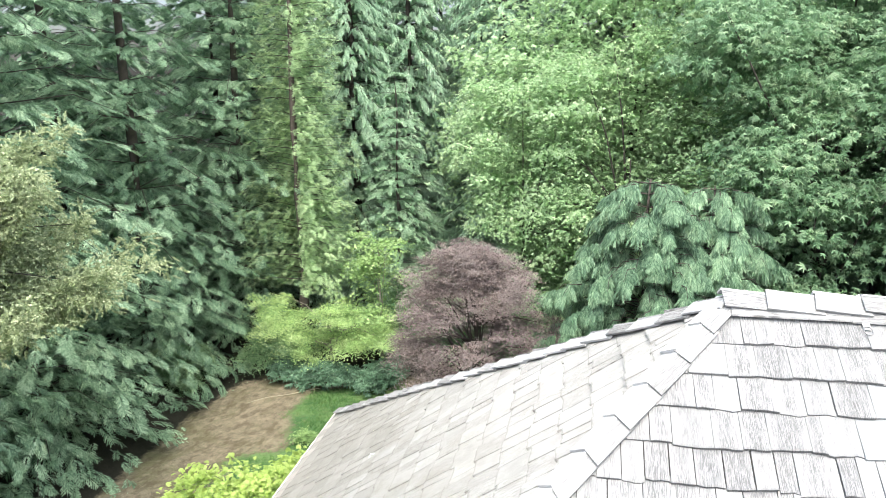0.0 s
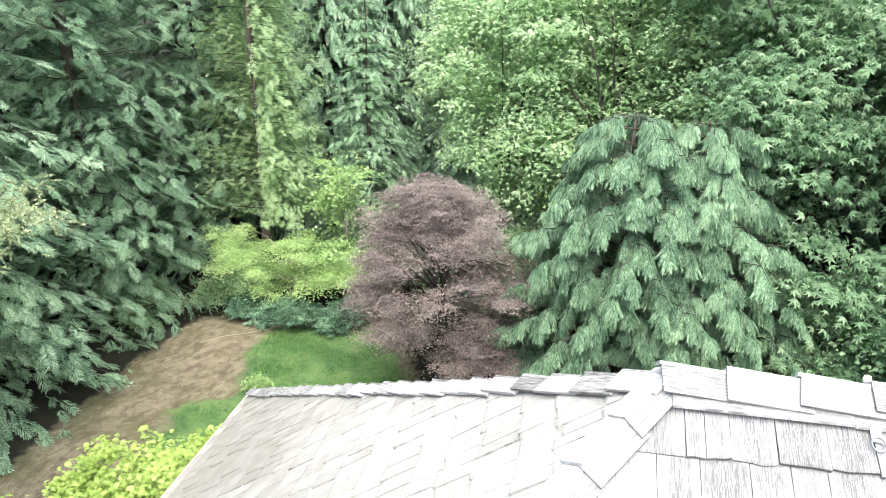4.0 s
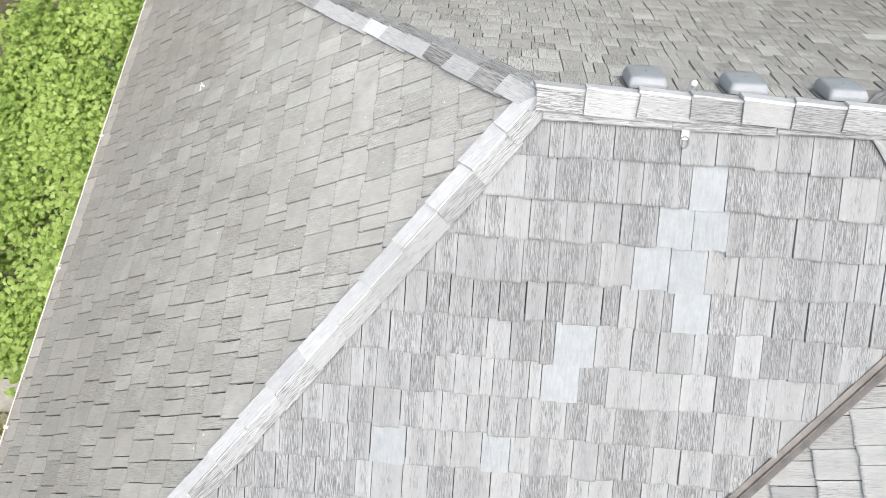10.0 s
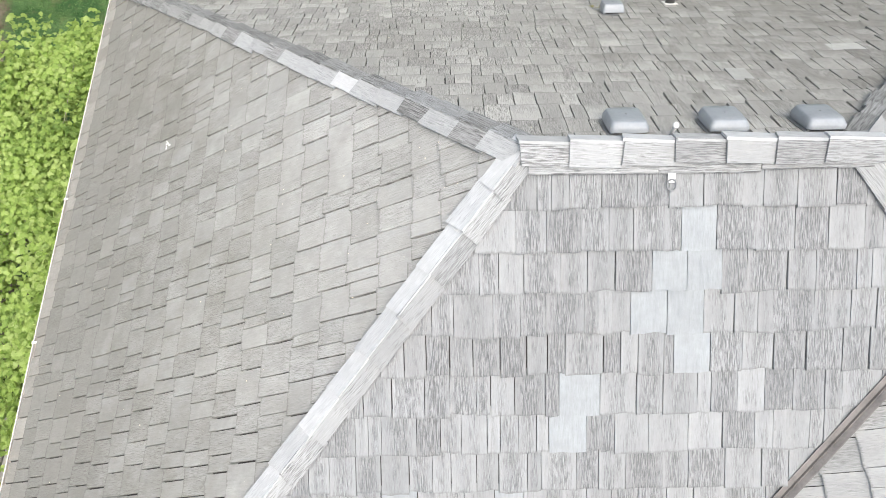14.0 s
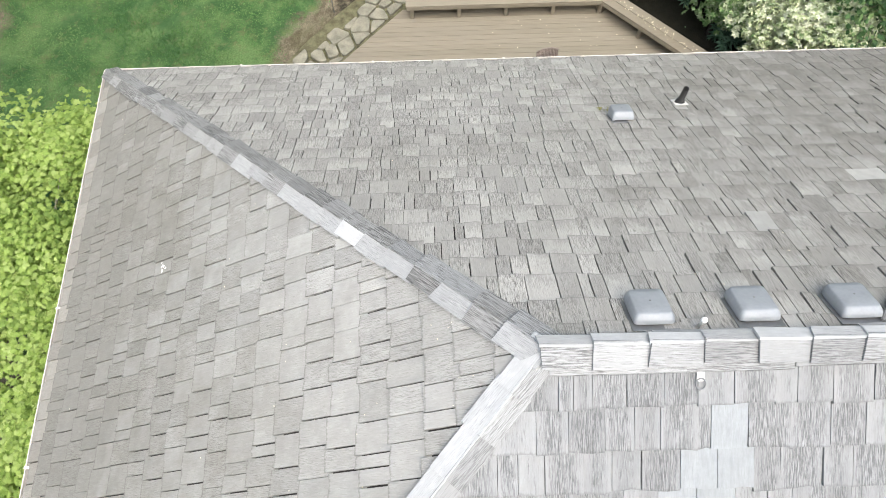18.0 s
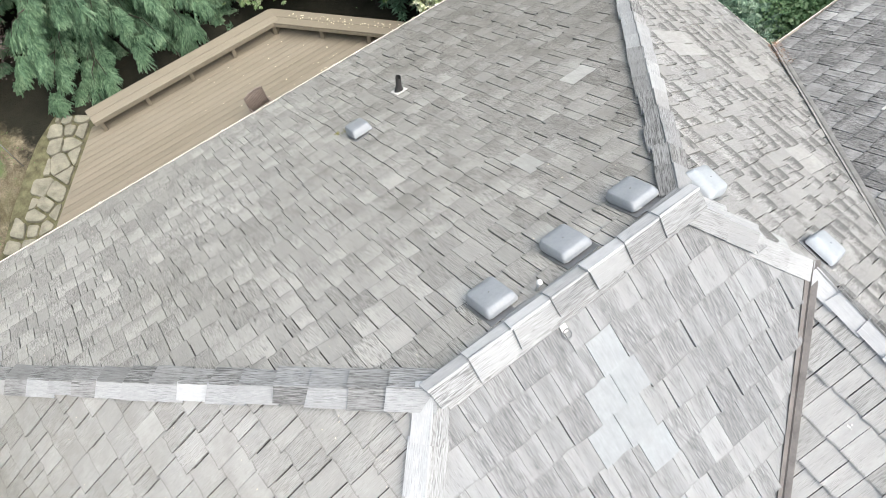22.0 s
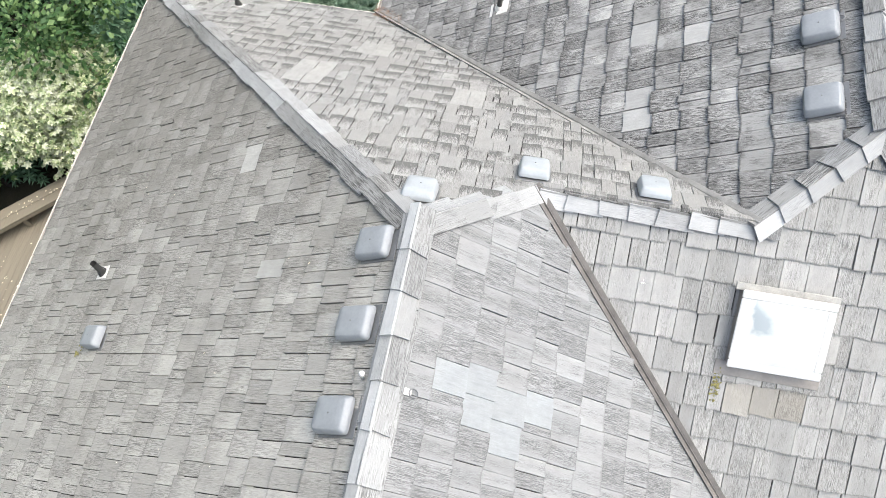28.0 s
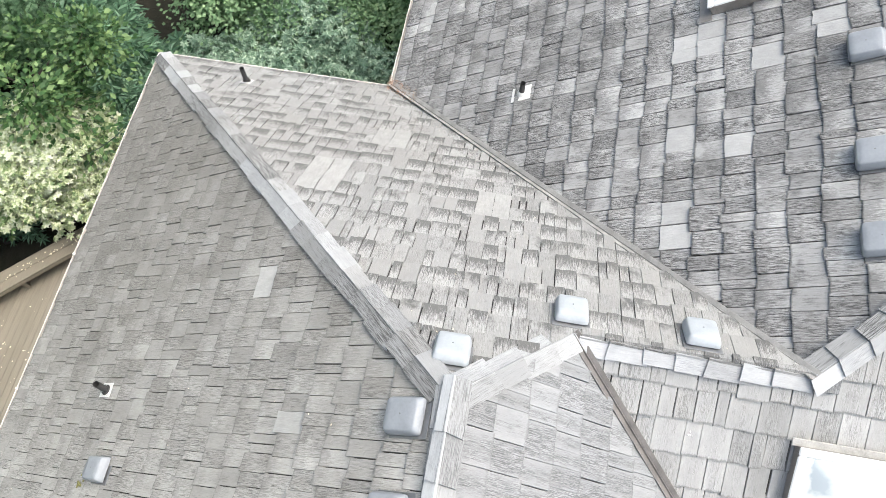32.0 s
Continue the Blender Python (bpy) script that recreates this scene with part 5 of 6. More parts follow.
stand(broadleaf("golden_spruce_tree", "golden green spruce with pale bristly twigs", M_SPRUCE, 101, lobes, 3000, 9, 0.21, [brush(200 + i, 13) for i in range(3)], 0.17, 1.1, (9.0, 0.08), M_BARK, "tree", 0.2, 0.5, -1.0, -0.2, 0.68), -11.9, 4.3)
# the weeping cedar behind the deck
def pendant(seed):
    """A hanging plume of length 1 below the origin: three feathered strands."""
    rng = np.random.default_rng(seed)
    v, f = [], []
    for k in range(3):
        x0, lean, y1 = (k - 1) * 0.13, (k - 1) * 0.12 + rng.uniform(-0.05, 0.05), rng.uniform(-0.12, 0.12)
        n = rng.uniform(0.7, 1.0)
        for i in range(6):
            t = i / 6
            p = np.array([x0 + lean * t, y1 * t, -n * t])
            w = 0.17 * (1.15 - 0.6 * t)
            for sg in (-1, 1):
                b = len(v)
                tip = p + np.array([sg * w * rng.uniform(0.5, 1.0), rng.uniform(-0.07, 0.07), -0.30 * rng.uniform(0.7, 1.2)])
                v += [p, p + np.array([sg * 0.055, 0.0, -0.10]), tip, p + np.array([0, 0, -0.16])]
                f += [(b, b + 1, b + 2), (b, b + 2, b + 3)]
    return np.array(v), np.array(f)


def weeping_tree(label, seed, height, radius):
    """A weeping cedar: boughs that arch over, each with side twigs from which tassels hang like a curtain."""
    rng = np.random.default_rng(seed)
    t = thing("weeping_cedar_tree", label, "tree")
    origins, ways, sizes, paths = [], [], [], []
    levels = 25
    for lv in range(levels):
        f = 0.03 + 0.94 * (lv + rng.uniform(-0.35, 0.35)) / levels
        z = height * min(0.97, max(0.05, f))
        reach = radius * max(0.06, (1 - f) ** 0.58)
        a0, m = rng.uniform(0, 6.28), 5 + int(4 * (1 - f))
        for k in range(m):
            a = a0 + 6.283 * k / m + rng.uniform(-0.3, 0.3)
            r = reach * rng.uniform(0.62, 1.08)
            d, sd = np.array([math.cos(a), math.sin(a), 0.0]), np.array([-math.sin(a), math.cos(a), 0.0])
            root, tip = np.array([0, 0, z]), np.array([0, 0, z - 0.16 * r]) + d * r
            mid = np.array([0, 0, z + 0.10 * r]) + d * r * 0.55
            paths.append([root, mid, tip])
            for j in range(5):
                s0 = 0.34 + 0.66 * (j + rng.uniform(0, 1)) / 5
                p = (1 - s0) ** 2 * root + 2 * s0 * (1 - s0) * mid + s0 * s0 * tip
                fan = rng.uniform(-1.0, 1.0) * (1.1 - 0.6 * s0)
                w = d * math.cos(fan) + sd * math.sin(fan)
                n = rng.uniform(0.45, 0.85) * min(1.0, 0.35 + 0.45 * r)
                q = p + w * n + np.array([0, 0, -0.42 * n])
                c = p + w * n * 0.62 + np.array([0, 0, 0.10 * n])
                paths.append([p, c, q])
                cross = np.array([-w[1], w[0], 0.0])
                for i in range(5):
                    u = 0.30 + 0.70 * (i + rng.uniform(0, 0.6)) / 5
                    o = (1 - u) ** 2 * p + 2 * u * (1 - u) * c + u * u * q
                    for sg in (-1, -0.35, 0.35, 1):
                        origins.append(o + cross * sg * 0.04)
                        ways.append(w * (0.02 + 0.32 * u) * rng.uniform(0.6, 1.2) + cross * sg * rng.uniform(0.15, 0.42) * (1.15 - 0.4 * u))
                        sizes.append(rng.uniform(0.30, 0.50) * (1.1 - 0.25 * u))
    origins, ways, sizes = np.array(origins), np.array(ways), np.array(sizes)
    down = np.array([0, 0, -1.0]) + ways + rng.normal(0, 0.10, ways.shape)
    zax = -down / np.linalg.norm(down, axis=1, keepdims=True)
    xax = np.cross(np.cross(zax, ways + rng.normal(0, 0.2, ways.shape)), zax)
    xax = np.cross(zax, xax)
    xax /= np.linalg.norm(xax, axis=1, keepdims=True) + 1e-9
    fr = np.stack([xax, np.cross(zax, xax), zax], 2) * sizes[:, None, None]
    tpl = [pendant(300 + i) for i in range(5)]
    pick = rng.integers(0, 5, len(origins))
    v, fa = gather([spread(*tpl[i], fr[pick == i], origins[pick == i]) for i in range(5)])
    part("trunk", limb_mesh(paths[::2], 0.016, stem_mesh(height * 0.95, 0.14, 0.0, seed)), M_BARK, t)
    part("crown", quick_mesh("crown", v, fa), M_WEEPING, t)
    return t


weeping = stand(weeping_tree("blue-green weeping cedar with hanging curtain sprays", 111, 8.7, 3.8), 0.75, 14.7)
again(weeping, 2.6, 15.3, 130, 0.97)

# the purple maple
rr = random.Random(3)
lobes = []
for i in range(95):
    a, e = rr.uniform(0, 6.283), rr.uniform(-0.55, 1.45)
    k = rr.uniform(0.72, 1.04)
    wide = 1.16 - 0.42 * max(0.0, math.sin(e)) ** 1.5 - 0.55 * max(0.0, -math.sin(e))
    lobes.append((2.15 * k * wide * math.cos(a) * math.cos(e), 1.95 * k * wide * math.sin(a) * math.cos(e), 3.0 + 3.0 * k * math.sin(e) - 0.25 * math.cos(a), rr.uniform(0.45, 0.8), rr.uniform(0.45, 0.8), rr.uniform(0.14, 0.26)))
for i in range(24):
    lobes.append((rr.uniform(0.4, 2.0), rr.uniform(-1.5, 0.3), rr.uniform(0.55, 2.3), rr.uniform(0.35, 0.6), rr.uniform(0.35, 0.6), rr.uniform(0.14, 0.24)))
stand(broadleaf("purple_maple_tree", "dense purple-leaved Japanese maple with layered crown", M_PURPLE, 121, lobes, 2900, 64, 0.047, blade_leaf(0.38, 0.2), 0.25, 0.22, (3.9, 0.13), M_BARK, "tree", 0.3, 1.3, -0.9), -4.1, 15.0, 0, 1.03)

# lime shrub with dark leaves at its foot
rr = random.Random(17)
lobes = []
for i in range(52):
    x, y = rr.uniform(-2.2, 2.3), rr.uniform(-0.9, 0.7)
    top = 2.35 + 0.25 * math.sin(2.1 * x + 0.6) - 0.16 * x if x < 1.0 else 2.0
    floor_z = 0.75 if x < 0.3 else 1.45
    lobes.append((x, y, rr.uniform(floor_z, top) - 0.25 * abs(y), rr.uniform(0.30, 0.62), rr.uniform(0.30, 0.62), rr.uniform(0.10, 0.22)))
stand(broadleaf("lime_shrub", "wide lime green leafy shrub in loose tiers behind the lawn", M_LIMESHRUB, 131, lobes, 760, 64, 0.056, blade_leaf(0.42, 0.2), 0.28, 0.25, (1.7, 0.07), M_PALEBARK, "shrub", 0.3, 1.0, -0.6), -10.2, 18.8, 0, 1.15)
rr = random.Random(18)
lobes = []
for i in range(22):
    z = rr.uniform(1.8, 5.2)
    a, q = rr.uniform(0, 6.283), rr.uniform(0.3, 1.45) * (1.15 - 0.14 * z)
    lobes.append((q * math.cos(a), q * math.sin(a), z, rr.uniform(0.35, 0.65), rr.uniform(0.35, 0.65), rr.uniform(0.08, 0.16)))
stand(broadleaf("light_green_sapling", "slender light green sapling with open tiers of leaves", M_SAPLING, 137, lobes, 190, 20, 0.11, palmate(4, 0.6), 0.30, 0.25, (4.6, 0.06), M_PALEBARK, "tree"), -8.5, 19.8, 0, 1.1)
lobes = [(0, 0, 0.5, 0.7, 0.6, 0.5), (0.6, 0.1, 0.45, 0.5, 0.5, 0.4), (-0.6, 0, 0.4, 0.5, 0.5, 0.4)]
rhodo = stand(broadleaf("dark_shrub", "low dark green glossy-leaved shrub", M_DARKLEAF, 141, lobes, 170, 3, 0.20, [whorl(7, 0.16), whorl(8, 0.15)], 0.22, 0.5, (0.4, 0.03), None, "shrub"), -10.0, 17.7)
for x, y, turn, size in ((-8.0, 18.2, 60, 1.0), (-11.6, 18.3, 250, 0.9), (7.4, 10.2, 10, 1.1), (6.3, 12.5, 40, 1.2), (8.6, 7.2, 100, 1.3), (9.6, 8.2, 30, 1.0), (8.0, 7.9, 75, 1.2), (9.9, 7.2, 210, 1.5), (8.3, 10.6, 300, 1.4), (10.6, 9.6, 20, 1.7)):
    again(rhodo, x, y, turn, size)

# maples of the wood
lobes = puff(random.Random(1), 17, 0, 0, 9.8, 2.5, 3.3, 1.15) + puff(random.Random(2), 4, -0.5, -1.0, 7.5, 1.4, 3.0, 0.3) + puff(random.Random(12), 6, 0.2, -1.4, 9.6, 1.7, 2.6, 0.5)
bigleaf_a = stand(broadleaf("bigleaf_maple_tree", "big-leaf maple with broad tiers of lobed leaves", M_BIGLEAF, 151, lobes, 1020, 22, 0.28, palmate(5, 0.46, 0.35), 0.58, 0.16, (9.0, 0.22), M_BARK, "tree", 0.4, 0.8, -0.5, -0.5), 6.2, 18.0)
rr = random.Random(23)
lobes = []
for i in range(26):
    z = rr.uniform(1.3, 5.4)
    a, q = rr.uniform(0, 6.283), rr.uniform(0.5, 1.75) * (1.05 - 0.06 * z)
    lobes.append((q * math.cos(a), q * math.sin(a), z, rr.uniform(0.5, 0.8), rr.uniform(0.5, 0.8), rr.uniform(0.12, 0.25)))
young_bigleaf = stand(broadleaf("bigleaf_maple_tree", "young big-leaf maple with drooping fans of lobed leaves", M_BIGLEAF, 153, lobes, 230, 15, 0.27, palmate(5, 0.46, 0.35), 0.42, 0.16, (4.8, 0.07), M_BARK, "tree", 0.3, 0.8, -0.5, -0.5), 5.9, 14.6)
again(young_bigleaf, 7.3, 13.3, 140, 0.95)
lobes = puff(random.Random(7), 16, 0, 0, 10.5, 2.6, 3.6, 1.2) + puff(random.Random(8), 9, 0, -0.8, 5.4, 2.0, 3.0, 0.5)
sunleaf = stand(broadleaf("yellowing_maple_tree", "tall maple with yellowing green leaves and dark limbs", M_SUNLEAF, 161, lobes, 900, 26, 0.23, palmate(3, 0.5, 0.3), 0.62, 0.4, (10.5, 0.20), M_BARK, "tree", 0.4, 0.8, -0.5, -0.25), 0.8, 25.0, 0, 1.12)
for t, x, y, turn, size in ((bigleaf_a, 10.2, 10.6, 170, 0.36), (sunleaf, 0.6, 20.0, 110, 0.78), (sunleaf, -3.2, 21.4, 250, 0.66), (bigleaf_a, 12.8, 17.8, 200, 0.95), (sunleaf, -1.6, 28.0, 30, 1.2), (sunleaf, 4.6, 27.0, 80, 1.1), (bigleaf_a, 8.4, 25.0, 150, 1.2)):
    again(t, x, y, turn, size)

# understorey along the wood's edge, and the leafy tree by the north-east corner
lobes = puff(random.Random(5), 9, 0, 0, 1.5, 0.9, 1.2, 0.7)
under = stand(broadleaf("understorey_shrub", "loose green understorey shrub at the wood edge", M_UNDERLEAF, 171, lobes, 320, 56, 0.088, blade_leaf(0.42, 0.2), 0.42, 0.45, (1.8, 0.05), None, "shrub"), 7.6, 14.0)
for x, y, turn, size in ((5.2, 18.2, 50, 1.5), (8.6, 15.4, 150, 1.7), (7.2, 12.6, 220, 0.9), (9.4, 13.6, 20, 1.6), (-2.0, 18.4, 170, 1.4), (12.4, 5.6, 300, 1.1), (-1.8, 17.0, 10, 1.0), (-15.0, 16.6, 20, 0.6), (-6.6, 21.5, 70, 1.2), (-12.4, 18.8, 200, 0.7), (13.4, 2.9, 30, 1.0)):
    again(under, x, y, turn, size)
lobes = puff(random.Random(9), 9, 0, 0, 3.2, 0.55, 1.05, 0.9)
stand(broadleaf("cherry_laurel_tree", "leafy green tree with dark gaps near the house corner", M_LAUREL, 181, lobes, 120, 26, 0.145, blade_leaf(0.30), 0.40, 0.5, (3.2, 0.09), None, "tree"), 8.3, 9.0)

# the cream-leaved shrubs by the deck
lobes = [(0, 0, 2.3, 0.8, 0.8, 0.6), (0.5, -0.3, 1.8, 0.7, 0.7, 0.7), (-0.5, 0.2, 1.8, 0.7, 0.7, 0.7), (0, -0.4, 1.2, 0.9, 0.8, 0.8)]
cream = stand(broadleaf("cream_leaved_shrub", "rounded shrub with cream-edged leaves beside the deck", M_CREAM, 191, lobes, 1500, 5, 0.084, [whorl(7, 0.32), whorl(6, 0.34)], 0.20, 0.5, (1.6, 0.06), None, "shrub"), 7.2, 8.9, 0, 1.1)
flecked = stand(broadleaf("variegated_shrub", "leafy green shrub flecked with cream leaves behind the bench", M_FLECKED, 195, lobes, 1050, 5, 0.092, [whorl(7, 0.26), whorl(6, 0.28)], 0.22, 0.5, (1.6, 0.06), None, "shrub"), 6.0, 10.3, 140, 0.92)
again(flecked, 4.9, 11.7, 230, 0.85)
again(flecked, 3.6, 12.4, 20, 0.68)

# blue-green shrubs east of the house
lobes = [(0, 0, 1.2, 1.0, 1.1, 0.8), (0.3, 1.0, 1.1, 0.9, 0.9, 0.8), (-0.2, -1.0, 1.1, 0.9, 0.9, 0.8), (0.9, 0.2, 1.0, 0.9, 1.0, 0.8)]
glauc = stand(broadleaf("blue_green_shrub", "dense blue-green shrub below the east eaves", M_GLAUCOUS, 201, lobes, 760, 5, 0.108, [whorl(9, 0.22), whorl(8, 0.24)], 0.24, 0.55, (0.9, 0.05), None, "shrub"), 9.9, 5.6)
again(glauc, 9.8, 3.3, 70, 0.95)
again(glauc, 11.4, 4.4, 150, 1.1)

# the lime vine maple against the west eaves
rr = random.Random(14)
lobes = []
for i in range(46):
    x, y = rr.uniform(-1.8, 1.35), rr.uniform(-3.4, 3.0)
    z = 3.45 + 0.25 * x + 0.16 * y - 0.10 * y * y * 0.5 + rr.uniform(-0.75, 0.3)
    lobes.append((x, y, z, rr.uniform(0.4, 0.75), rr.uniform(0.4, 0.75), rr.uniform(0.18, 0.34)))
stand(broadleaf("vine_maple_tree", "bright lime green vine maple against the eaves", M_LIME, 211, lobes, 1150, 36, 0.098, palmate(7, 0.74, 0.2), 0.38, 0.20, (3.0, 0.06), M_PALEBARK, "tree", 0.3, 1.5, -0.8), -7.35, 2.6)
lobes = [(0, 0, 0.5, 0.6, 0.6, 0.4), (0.4, 0.3, 0.45, 0.5, 0.4, 0.35)]
stand(broadleaf("yellow_shrub", "small yellowing shrub beside the slab path", M_YELLOWBUSH, 221, lobes, 130, 22, 0.07, SMALL, 0.2, 0.5, (0.4, 0.03), None, "shrub"), -8.6, -1.9)
lobes = [(0, 0, 0.22, 0.30, 0.26, 0.22), (0.25, 0.1, 0.16, 0.22, 0.2, 0.16)]
stand(broadleaf("garden_plant", "small bright green plant at the lawn edge", M_SAPLING, 231, lobes, 60, 22, 0.07, SMALL, 0.12, 0.5, (0.2, 0.015), None, "plant"), -9.27, 13.37)


# ---- hip and ridge caps: pairs of lapped boards ----
def cap_run(a, b, k_left, k_right, step=0.29, width=0.155, seed=0, way="x", looks=("0", "0"), under=False, slim=1.0):
    """Caps from the low end a up to the high end b. k_left, k_right: how far each side falls per metre of width;
    looks: which boards (0 weathered, 1 worn, 2 fresh, 3 pale, lightened for less sun) the right and the left side draw
    from, low end to high end;
    slim: how much narrower the left boards are."""
    rng = random.Random(seed)
    a, b = Vector(a), Vector(b)
    a = a + (b - a).normalized() * (0.11 if a.z < 5.0 else 0.03)
    d = b - a
    n = max(1, round(d.length / step))
    d.normalize()
    side = d.cross(Vector((0, 0, 1))).normalized()
    run = part("cap_run", box(bmesh.new(), (-0.03, -0.03, -0.03), (0.03, 0.03, -0.01), 0.0, Matrix.Translation((a + b) / 2)), M_FELT, house, "line of lapped cap boards")
    L = (b - a).length / n
    for i in range(n):
        for sgn, k in ((-1, k_right), (1, k_left)):
            w = width * rng.uniform(0.88, 1.10) * (slim if sgn > 0 else 1.0)
            out = (side * -sgn + Vector((0, 0, -k))).normalized()
            up = out.cross(d) if sgn > 0 else d.cross(out)
            if up.z < 0:
                up.negate()
            s0, s1 = i * L - 0.012 + rng.uniform(-0.012, 0.012), (i + 1) * L + 0.05
            h0, h1 = 0.094 + rng.uniform(-0.006, 0.012), 0.064
            th = rng.uniform(0.016, 0.024)
            sk = rng.uniform(-0.022, 0.022)
            bm = bmesh.new()
            z0, z1 = Vector((0, 0, h0)), Vector((0, 0, h1))
            lap = 0.012 if sgn > 0 else 0.0
            top = [a + d * s0 + z0 - out * lap, a + d * (s0 + sk) + out * w + z0, a + d * s1 + out * w * 0.97 + z1, a + d * s1 + z1 - out * lap]
            low = [p - up * th for p in top]
            vt, vl = [bm.verts.new(p) for p in top], [bm.verts.new(p) for p in low]
            bm.faces.new(vt)
            bm.faces.new(vl[::-1])
            for j in range(4):
                bm.faces.new((vt[(j + 1) % 4], vt[j], vl[j], vl[(j + 1) % 4]))
            bmesh.ops.recalc_face_normals(bm, faces=bm.faces)
            row = looks[0 if sgn < 0 else 1].split("|")
            part("cap_board", bm, CAPS[way][int(rng.choice(row[min(len(row) - 1, i * len(row) // n)]))], run)
    if under:
        # starter boards that peep out below the caps
        for sgn, k in ((-1, k_right), (1, k_left)):
            out = (side * -sgn + Vector((0, 0, -k))).normalized()
            s0 = 0.05
            while s0 < (b - a).length - 0.2:
                s1 = min(s0 + rng.uniform(0.45, 0.9), (b - a).length - 0.02)
                w = width * (slim if sgn > 0 else 1.0) + rng.uniform(0.012, 0.045)
                lift = Vector((0, 0, rng.uniform(0.040, 0.052)))
                part("starter_board", prism(bmesh.new(), [a + d * s0 + lift, a + d * s0 + out * w + lift, a + d * s1 + out * (w + rng.uniform(-0.012, 0.012)) + lift, a + d * s1 + lift], (0, 0, -0.016)), CAPS[way][rng.choice((0, 1, 1))], run)
                s0 = s1 + 0.004


D = 0.51   # side fall of a hip's boards
cap_run(C_NW, RIDGE_W, D, D, 0.33, 0.16, 1, "e", ("00|02|22230|2220", "0|0|0|01"))
cap_run(C_SW, RIDGE_W, D, D, 0.36, 0.15, 2, "d", ("11|112|112", "23|3|3"))
cap_run(C_NE, (RIDGE_E[0] + 0.08, RIDGE_E[1] + 0.08, RIDGE_E[2] - 0.055), D, D, 0.33, 0.16, 3, "d", ("02|0|00|2|0|0", "02|10|0|2|01"))
cap_run((P3[0] + 0.05, P3[1] - 0.05, P3[2] - 0.03), (RIDGE_E[0] + 0.07, RIDGE_E[1] - 0.07, RIDGE_E[2] - 0.05), D, D, 0.33, 0.16, 4, "e", ("02", "112"))
cap_run((P3[0], P3[1] - 0.02, P3[2]), (P4[0], P4[1] + 0.02, P4[2] - 0.01), 0.72, 0.72, 0.27, 0.16, 5, "y", ("3323", "011"))
cap_run((P4[0] - 0.05, P4[1] + 0.04, P4[2] - 0.02), FR_W, D, D, 0.27, 0.15, 6, "e", ("2223", "001"))
cap_run(C_S2W, FR_W, D, D, 0.33, 0.16, 7, "d", ("01", "12"))
cap_run(C_S2E, FR_E, D, D, 0.33, 0.16, 8)
cap_run(C_E2N, FR_E, D, D, 0.33, 0.16, 9)
cap_run((-0.06, 0, RZ + 0.035), (RIDGE_E[0] + 0.10, 0, RZ + 0.03), 0.71, 0.71, 0.335, 0.17, 10, "x", ("1112", "332"), True, 0.5)
cap_run((FR_W[0] - 0.06, FR_W[1], FR_W[2] + 0.03), (FR_E[0], FR_E[1], FR_E[2] + 0.03), 0.70, 0.70, 0.31, 0.16, 11, "x", ("12", "01|12|0|0"))

part("saddle_board", box(bmesh.new(), (-0.10, -0.03, 0.050), (0.10, 0.13, 0.066), 0.003, on_slope("T", 3.03, -2.95, 0.0)), CAPS["x"][1], house, "short closing board under the caps")

# ---- the shakes, course by course ----
PLAN_STEP = 0.24
JITTER = {"N": 0.044, "W": 0.034, "U": 0.026, "E": 0.022, "T": 0.020, "S": 0.018}   # how unevenly the butts line up
SHUT = {"S": 0.75, "T": 0.55, "W": 0.35, "N": 0.45, "U": 0.25, "E": 0.7}   # share of tight joints
NARROW = {"E": 0.75, "N": 0.82}
PHASE = {"N": 1.39, "S": 0.33, "W": 0.30, "E": 0.16, "T": 0.20, "U": 1.92, "S2": 0.2, "E2": 0.2}
PATCH = [
    ("S", 0.25, 0.54, -1.53, -1.29), ("S", 0.18, 0.45, -1.77, -1.53), ("S", -1.04, -0.77, -2.19, -1.97), ("S", -0.21, -0.00, -2.20, -1.97),
    ("S", 1.07, 1.31, -0.57, -0.35), ("S", 0.88, 1.36, -0.80, -0.57), ("S", 0.74, 1.25, -1.05, -0.81), ("S", 1.05, 1.31, -1.29, -1.05),
    ("U", 6.72, 7.18, -2.24, -2.01), ("U", 6.70, 7.08, -2.00, -1.79), ("U", 5.53, 5.84, -2.02, -1.78), ("U", 5.34, 5.61, -2.47, -2.23), ("U", 4.39, 4.94, -2.02, -1.77),
    ("U", 6.36, 6.67, -2.67, -2.44), ("U", 6.56, 6.94, -3.15, -2.90), ("N", 1.94, 2.12, 1.17, 1.39), ("N", 3.21, 3.55, 1.90, 2.15),
    ("T", 1.72, 2.00, -3.62, -2.90), ("W", -5.29, -5.14, -5.55, 5.40), ("E", 4.57, 5.05, -0.24, 0.13), ("E", 4.63, 5.36, 1.64, 2.10), ("E", 5.76, 6.2, 1.15, 1.60),
]


def shake_verts(corner, rng):
    """corner: functions giving a point for (side 0..1, along 0 butt .. 1 top, height). Returns 12 corners."""
    th = 0.025 * rng.uniform(0.7, 1.4)
    lift = rng.uniform(0.0, 0.006)
    butt = [rng.uniform(-0.02, 0.03) for _ in range(4)]
    tilt = rng.uniform(-0.003, 0.003)
    vs = []
    for i in range(4):
        vs.append(corner(i / 3, butt[i], th + lift + 0.006 + tilt * (i - 1.5)))
    for i in range(4):
        vs.append(corner(i / 3, butt[i] - 0.0, -0.004))
    vs += [corner(1, 1, 0.012), corner(0, 1, 0.012), corner(1, 1, -0.006), corner(0, 1, -0.006)]
    return vs


